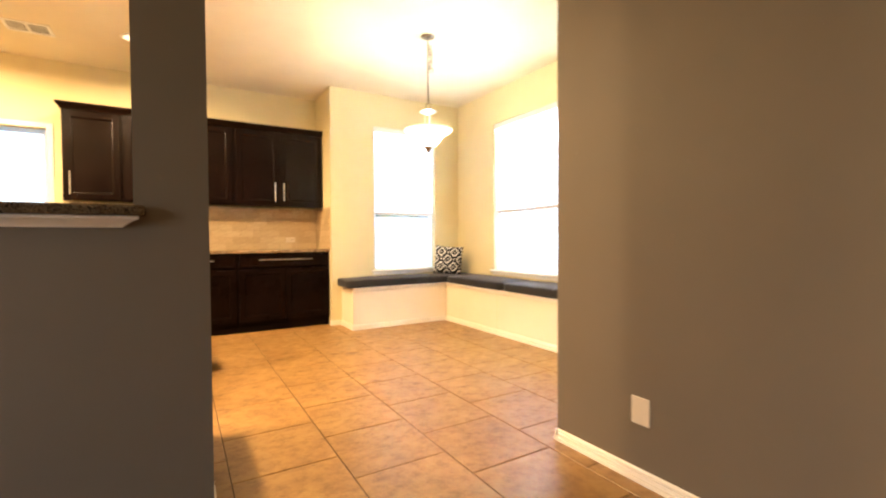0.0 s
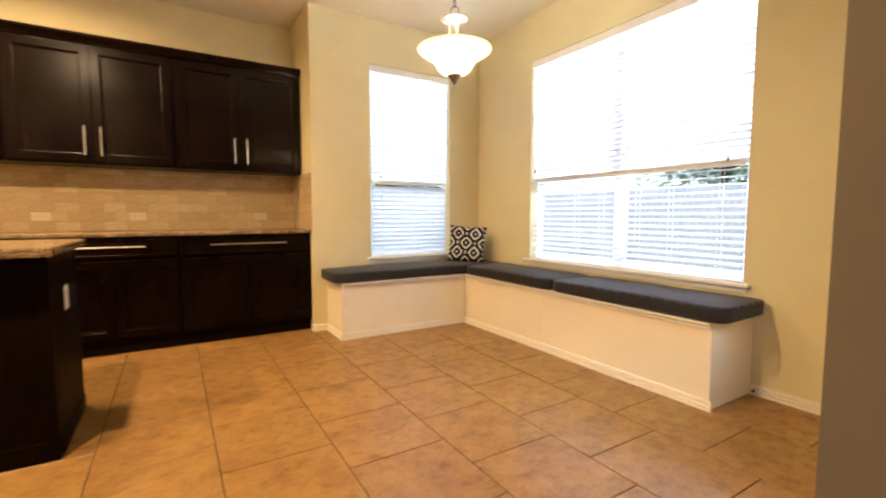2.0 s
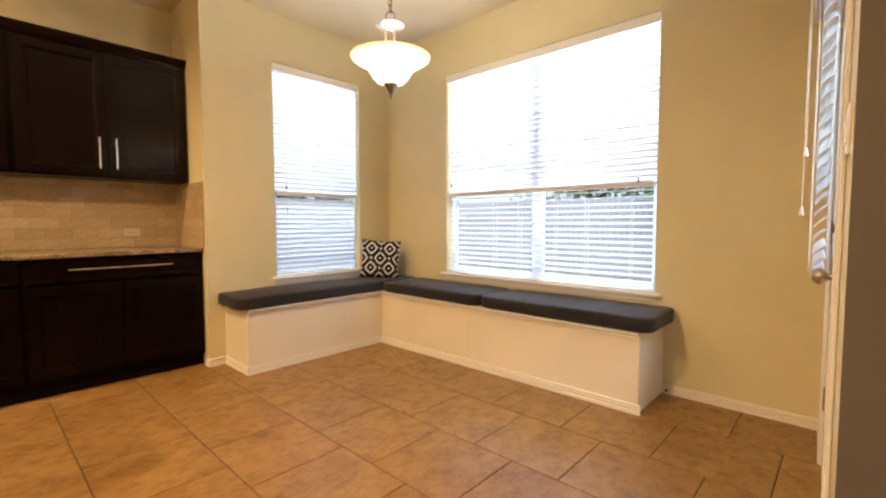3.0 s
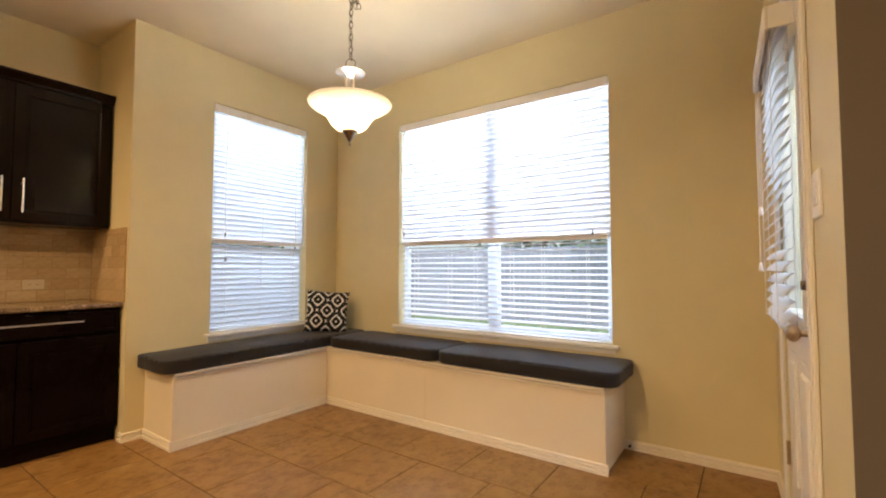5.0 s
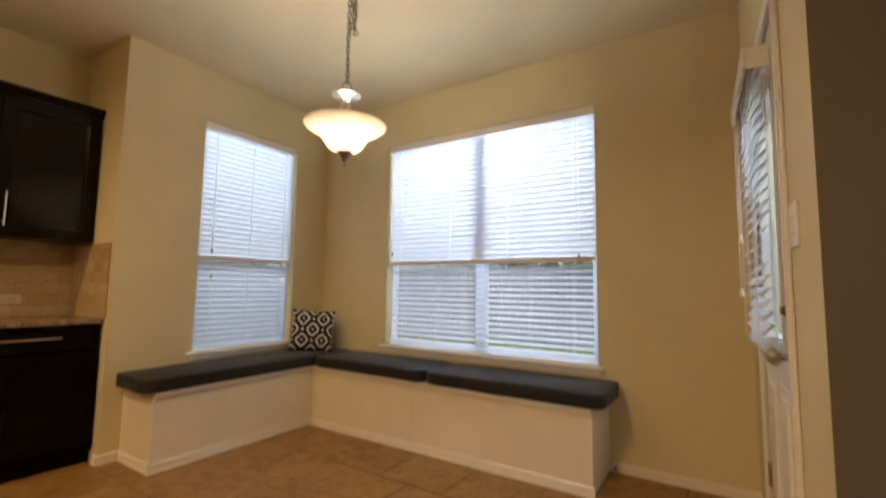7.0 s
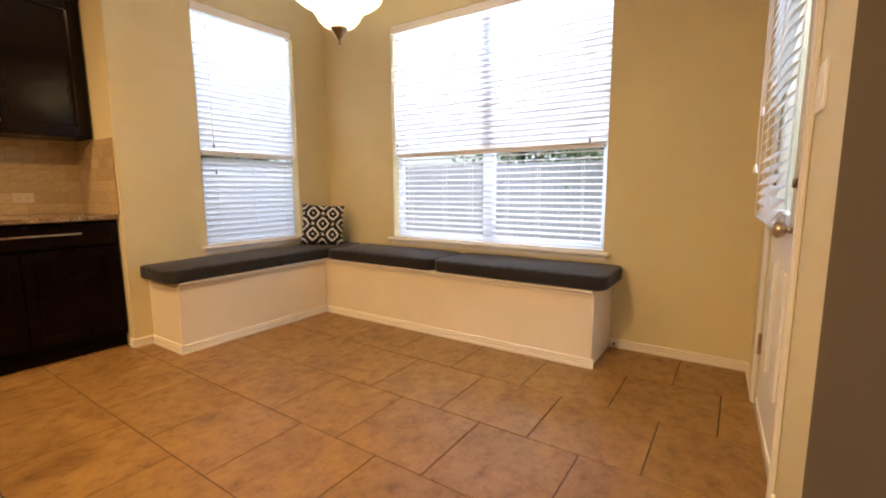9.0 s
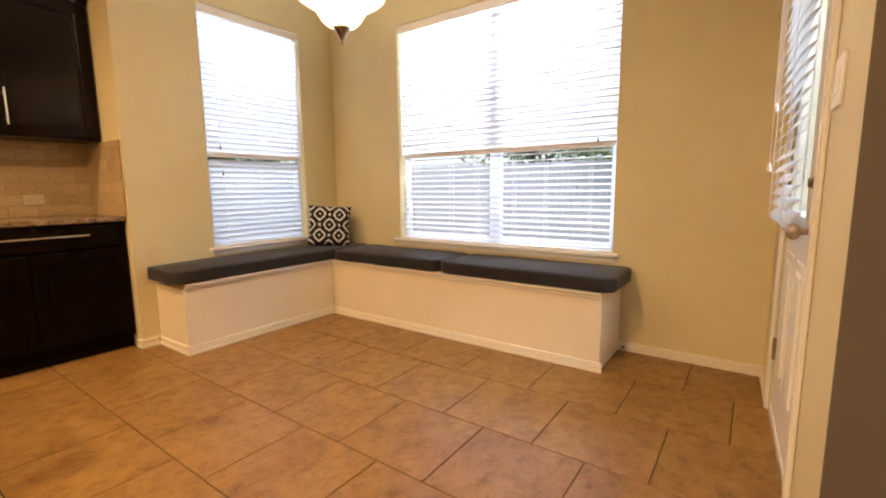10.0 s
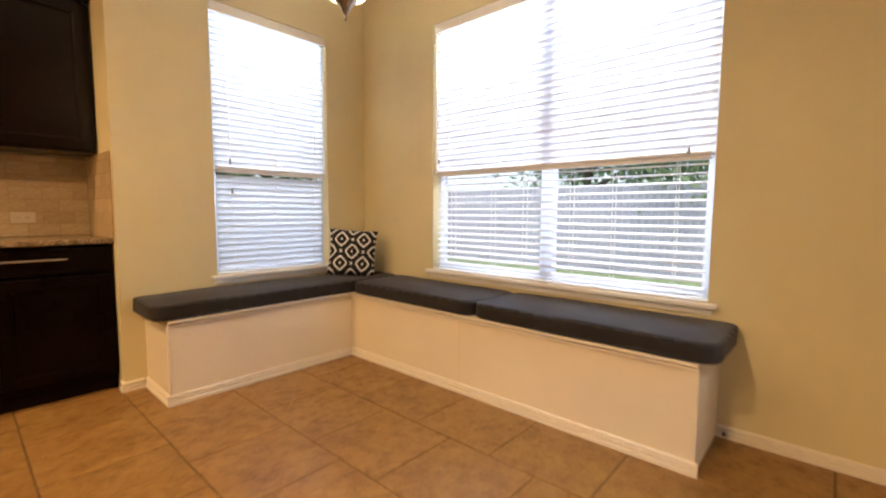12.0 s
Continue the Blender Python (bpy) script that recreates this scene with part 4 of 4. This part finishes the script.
pen = thing("peninsula_cabinet", "dark espresso peninsula cabinet behind the pass-through wall", "cabinet", "", (0, 0, 0))
part("body", box(-1.80, 0.20, HALF_Y1 + 0.001, 2.48, 0.0, 0.872, 0.002), VENEER, pen)
part("end_trim", box(0.2005, 0.204, 2.44, 2.478, 0.0, 0.871, 0.001), VENEER, pen)
worktop("peninsula_worktop", -1.80, 0.238, HALF_Y1 + 0.001, 2.515, "polished brown speckled granite top on the peninsula", 0.914, 0.040)

# bar ledge in the pass-through
led = thing("bar_ledge", "granite ledge, darkened for its shade, over a white moulding in the pass-through", "ledge", "", (0, 0, 0))
part("slab", box(-1.74, 0.0185, HALF_Y0 - 0.001, HALF_Y1 + 0.05, 1.1085, 1.143, 0.004), SHADED_GRANITE, led)
part("nosing", box(-1.80, 0.055, HALF_Y0 - 0.085, HALF_Y0 - 0.0015, 1.1085, 1.143, 0.010, None, 3), SHADED_GRANITE, led)
mo = bmesh.new()
prof = [(0.001, 1.072), (0.012, 1.072), (0.016, 1.077), (0.040, 1.092), (0.058, 1.099), (0.058, 1.107), (0.001, 1.107)]
ends = [[mo.verts.new((x + k * o, HALF_Y0 - o, z)) for o, z in prof] for x, k in ((-1.78, 0), (-0.02, 1))]
n = len(prof)
for i in range(n):
    mo.faces.new((ends[0][i], ends[1][i], ends[1][(i + 1) % n], ends[0][(i + 1) % n]))
mo.faces.new(ends[0])
mo.faces.new(ends[1])
bmesh.ops.recalc_face_normals(mo, faces=mo.faces[:])
part("moulding", mo, SKIRT, led, "white painted bed moulding")

# ---- outdoors ----
gr = bmesh.new()
bmesh.ops.create_grid(gr, x_segments=2, y_segments=2, size=400, matrix=Matrix.Translation((0, 0, -0.16)))
tagged(part("ground", gr, LAWN), "green lawn round the house", "ground", "", "structure")
structure("porch_slab", box(GREY_X + 0.122, EAST + OUT, SOUTH - 0.12, DOOR_Y - 0.17, -0.003, 0.001), BRICK_PAVE, "grey concrete porch outside the patio door", "porch")
structure("patio", box(EAST + OUT + 0.02, EAST + 3.2, 0.2, 5.2, -0.155, -0.10, 0.01), BRICK_PAVE, "grey concrete patio outside the windows", "patio")


def fence(axis, u0, u1, w, label):
    f = thing("fence", label, "fence", "backyard fence", (0, 0, -0.158))
    part("rail", strip(axis, u0, u1, w, w + 0.04, 0.4, 0.49), FENCE, f)
    part("rail", strip(axis, u0, u1, w, w + 0.04, 1.4, 1.49), FENCE, f)
    me = mesh_of(box(-0.068, 0.068, -0.009, 0.009, 0, 1.83, 0.002), "board", FENCE)
    u = u0 + 0.07
    while u < u1:
        o = new("board", me)
        o.parent = f
        o.matrix_basis = pose(u, w - 0.011, random.uniform(-0.015, 0.015), 0, 0, random.uniform(-1, 1)) if axis == "x" else pose(w - 0.011, u, random.uniform(-0.015, 0.015), 0, 0, 90 + random.uniform(-1, 1))
        u += 0.143


fence("y", -2.0, 14.0, EAST + 7.0, "weathered grey wooden privacy fence behind the lawn")
fence("x", -4.0, 10.5, NORTH + 6.0, "weathered grey wooden privacy fence beside the lawn")


def tree(x, y, height, spread, seed):
    rnd = random.Random(seed)
    t = thing("tree", "leafy green backyard tree behind the fence", "tree", "backyard trees", (x, y, -0.17))
    tb = rod((0, 0, 0), (0.1, 0.05, height * 0.5), 0.14, None, 10, 0.09)
    tips = []
    for i in range(9):
        a, r = rnd.uniform(0, 6.28), rnd.uniform(0.45, 1) * spread
        p = Vector((r * math.cos(a), r * math.sin(a), height * rnd.uniform(0.5, 0.95)))
        rod((0.08, 0.04, height * rnd.uniform(0.3, 0.48)), p, 0.05, tb, 6, 0.015)
        tips.append(p)
    part("trunk", tb, BARK, t)
    vs, fs = [], []
    for p in tips:
        for _ in range(800):
            q = p + Vector((rnd.gauss(0, 1), rnd.gauss(0, 1), rnd.gauss(0, 0.8))) * spread * 0.34
            d = Vector((rnd.uniform(-1, 1), rnd.uniform(-1, 1), rnd.uniform(-1, 1))).normalized() * 0.11
            e = d.orthogonal().normalized() * 0.05
            k = len(vs)
            vs += [q - d, q + e, q + d, q - e]
            fs.append((k, k + 1, k + 2, k + 3))
    me = bpy.data.meshes.new("crown")
    me.from_pydata([tuple(v) for v in vs], [], fs)
    me.materials.append(LEAF)
    c = new("crown", me)
    c.parent = t


for i, (x, y, h, s) in enumerate([(12.6, 3.2, 4.6, 1.9), (13.5, 7.4, 5.2, 2.2), (12.2, -0.6, 4.2, 1.7), (4.6, 12.6, 4.6, 1.8), (8.2, 13.2, 5.0, 2.0), (1.0, 13.0, 4.4, 1.7)]):
    tree(x, y, h, s, 40 + i)

# ---- backsplash tiles ----
splash = thing("backsplash", "cream travertine subway tile backsplash over the counter", "backsplash", "", (0, 0, 0))
part("grout", box(-0.965, NICHE_X - 0.0101, NICHE_Y - 0.0096, NICHE_Y - 0.0012, 0.9145, 1.4195), plain("sand_grout", (0.34, 0.235, 0.118), 0.9, 0, 90, 0.1, 0.2), splash)
part("grout", box(NICHE_X - 0.0096, NICHE_X - 0.0012, 5.06, NICHE_Y - 0.001, 0.9145, 1.4195), bpy.data.materials["sand_grout"], splash)
TL, TH, G = 0.1504, 0.0744, 0.0026
widths = {}


def tile_mesh(w, h):
    key = (round(w, 3), round(h, 3))
    if key not in widths:
        widths[key] = mesh_of(box(-w / 2, w / 2, -0.008, 0, -h / 2, h / 2, 0.0012), "splash_tile", SPLASH)
    return widths[key]


row, z = 0, 0.916
while z < 1.415:
    h = min(TH, 1.4185 - z)
    if h > 0.02:
        u = NICHE_X - 0.011 + (TL / 2 if row % 2 else 0)
        while u > -0.96:
            a, b = max(u - TL, -0.963), min(u, NICHE_X - 0.0115)
            if b - a > 0.02:
                o = new("splash_tile", tile_mesh(b - a, h))
                o.parent = splash
                o.matrix_basis = pose((a + b) / 2, NICHE_Y - 0.003 - random.uniform(0, 0.0006), z + h / 2, random.uniform(-0.25, 0.25), 0, random.uniform(-0.3, 0.3))
            u -= TL + G
        u = NICHE_Y - 0.004 + (TL / 2 if row % 2 == 0 else 0)
        while u > 5.06:
            a, b = max(u - TL, 5.062), min(u, NICHE_Y - 0.013)
            if b - a > 0.02:
                o = new("splash_tile", tile_mesh(b - a, h))
                o.parent = splash
                o.matrix_basis = pose(NICHE_X - 0.003, (a + b) / 2, z + h / 2, 0, 0, -90)
            u -= TL + G
    z += TH + G
    row += 1

# ---- floor tiles ----
PX, PY, GAP = 0.4575, 0.4605, 0.0052
floor = bpy.data.objects["floor"]
sizes = {}


def floor_tile_mesh(w, d):
    key = (round(w, 3), round(d, 3))
    if key not in sizes:
        sizes[key] = mesh_of(box(-w / 2, w / 2, -d / 2, d / 2, -0.009, 0, 0.0016), "floor_tile", FLOOR_TILE)
    return sizes[key]


for i in range(-10, 6):
    xa, xb = 1.238 + i * PX, 1.238 + (i + 1) * PX
    xa, xb = max(xa, WEST), min(xb - GAP, EAST - 0.001)
    if xb - xa < 0.03:
        continue
    y = (1.868 if i % 2 == 0 else 2.100) - 11 * PY
    while y < NICHE_Y:
        ya, yb = max(y, SOUTH), min(y + PY - GAP, NICHE_Y - 0.001)
        if yb < DOOR_Y and xa > GREY_X + 0.1:
            y += PY
            continue
        if yb - ya > 0.03:
            o = new("floor_tile", floor_tile_mesh(xb - xa, yb - ya))
            o.parent = floor
            o.matrix_basis = pose((xa + xb) / 2, (ya + yb) / 2, random.uniform(-0.0004, 0.0004))
        y += PY
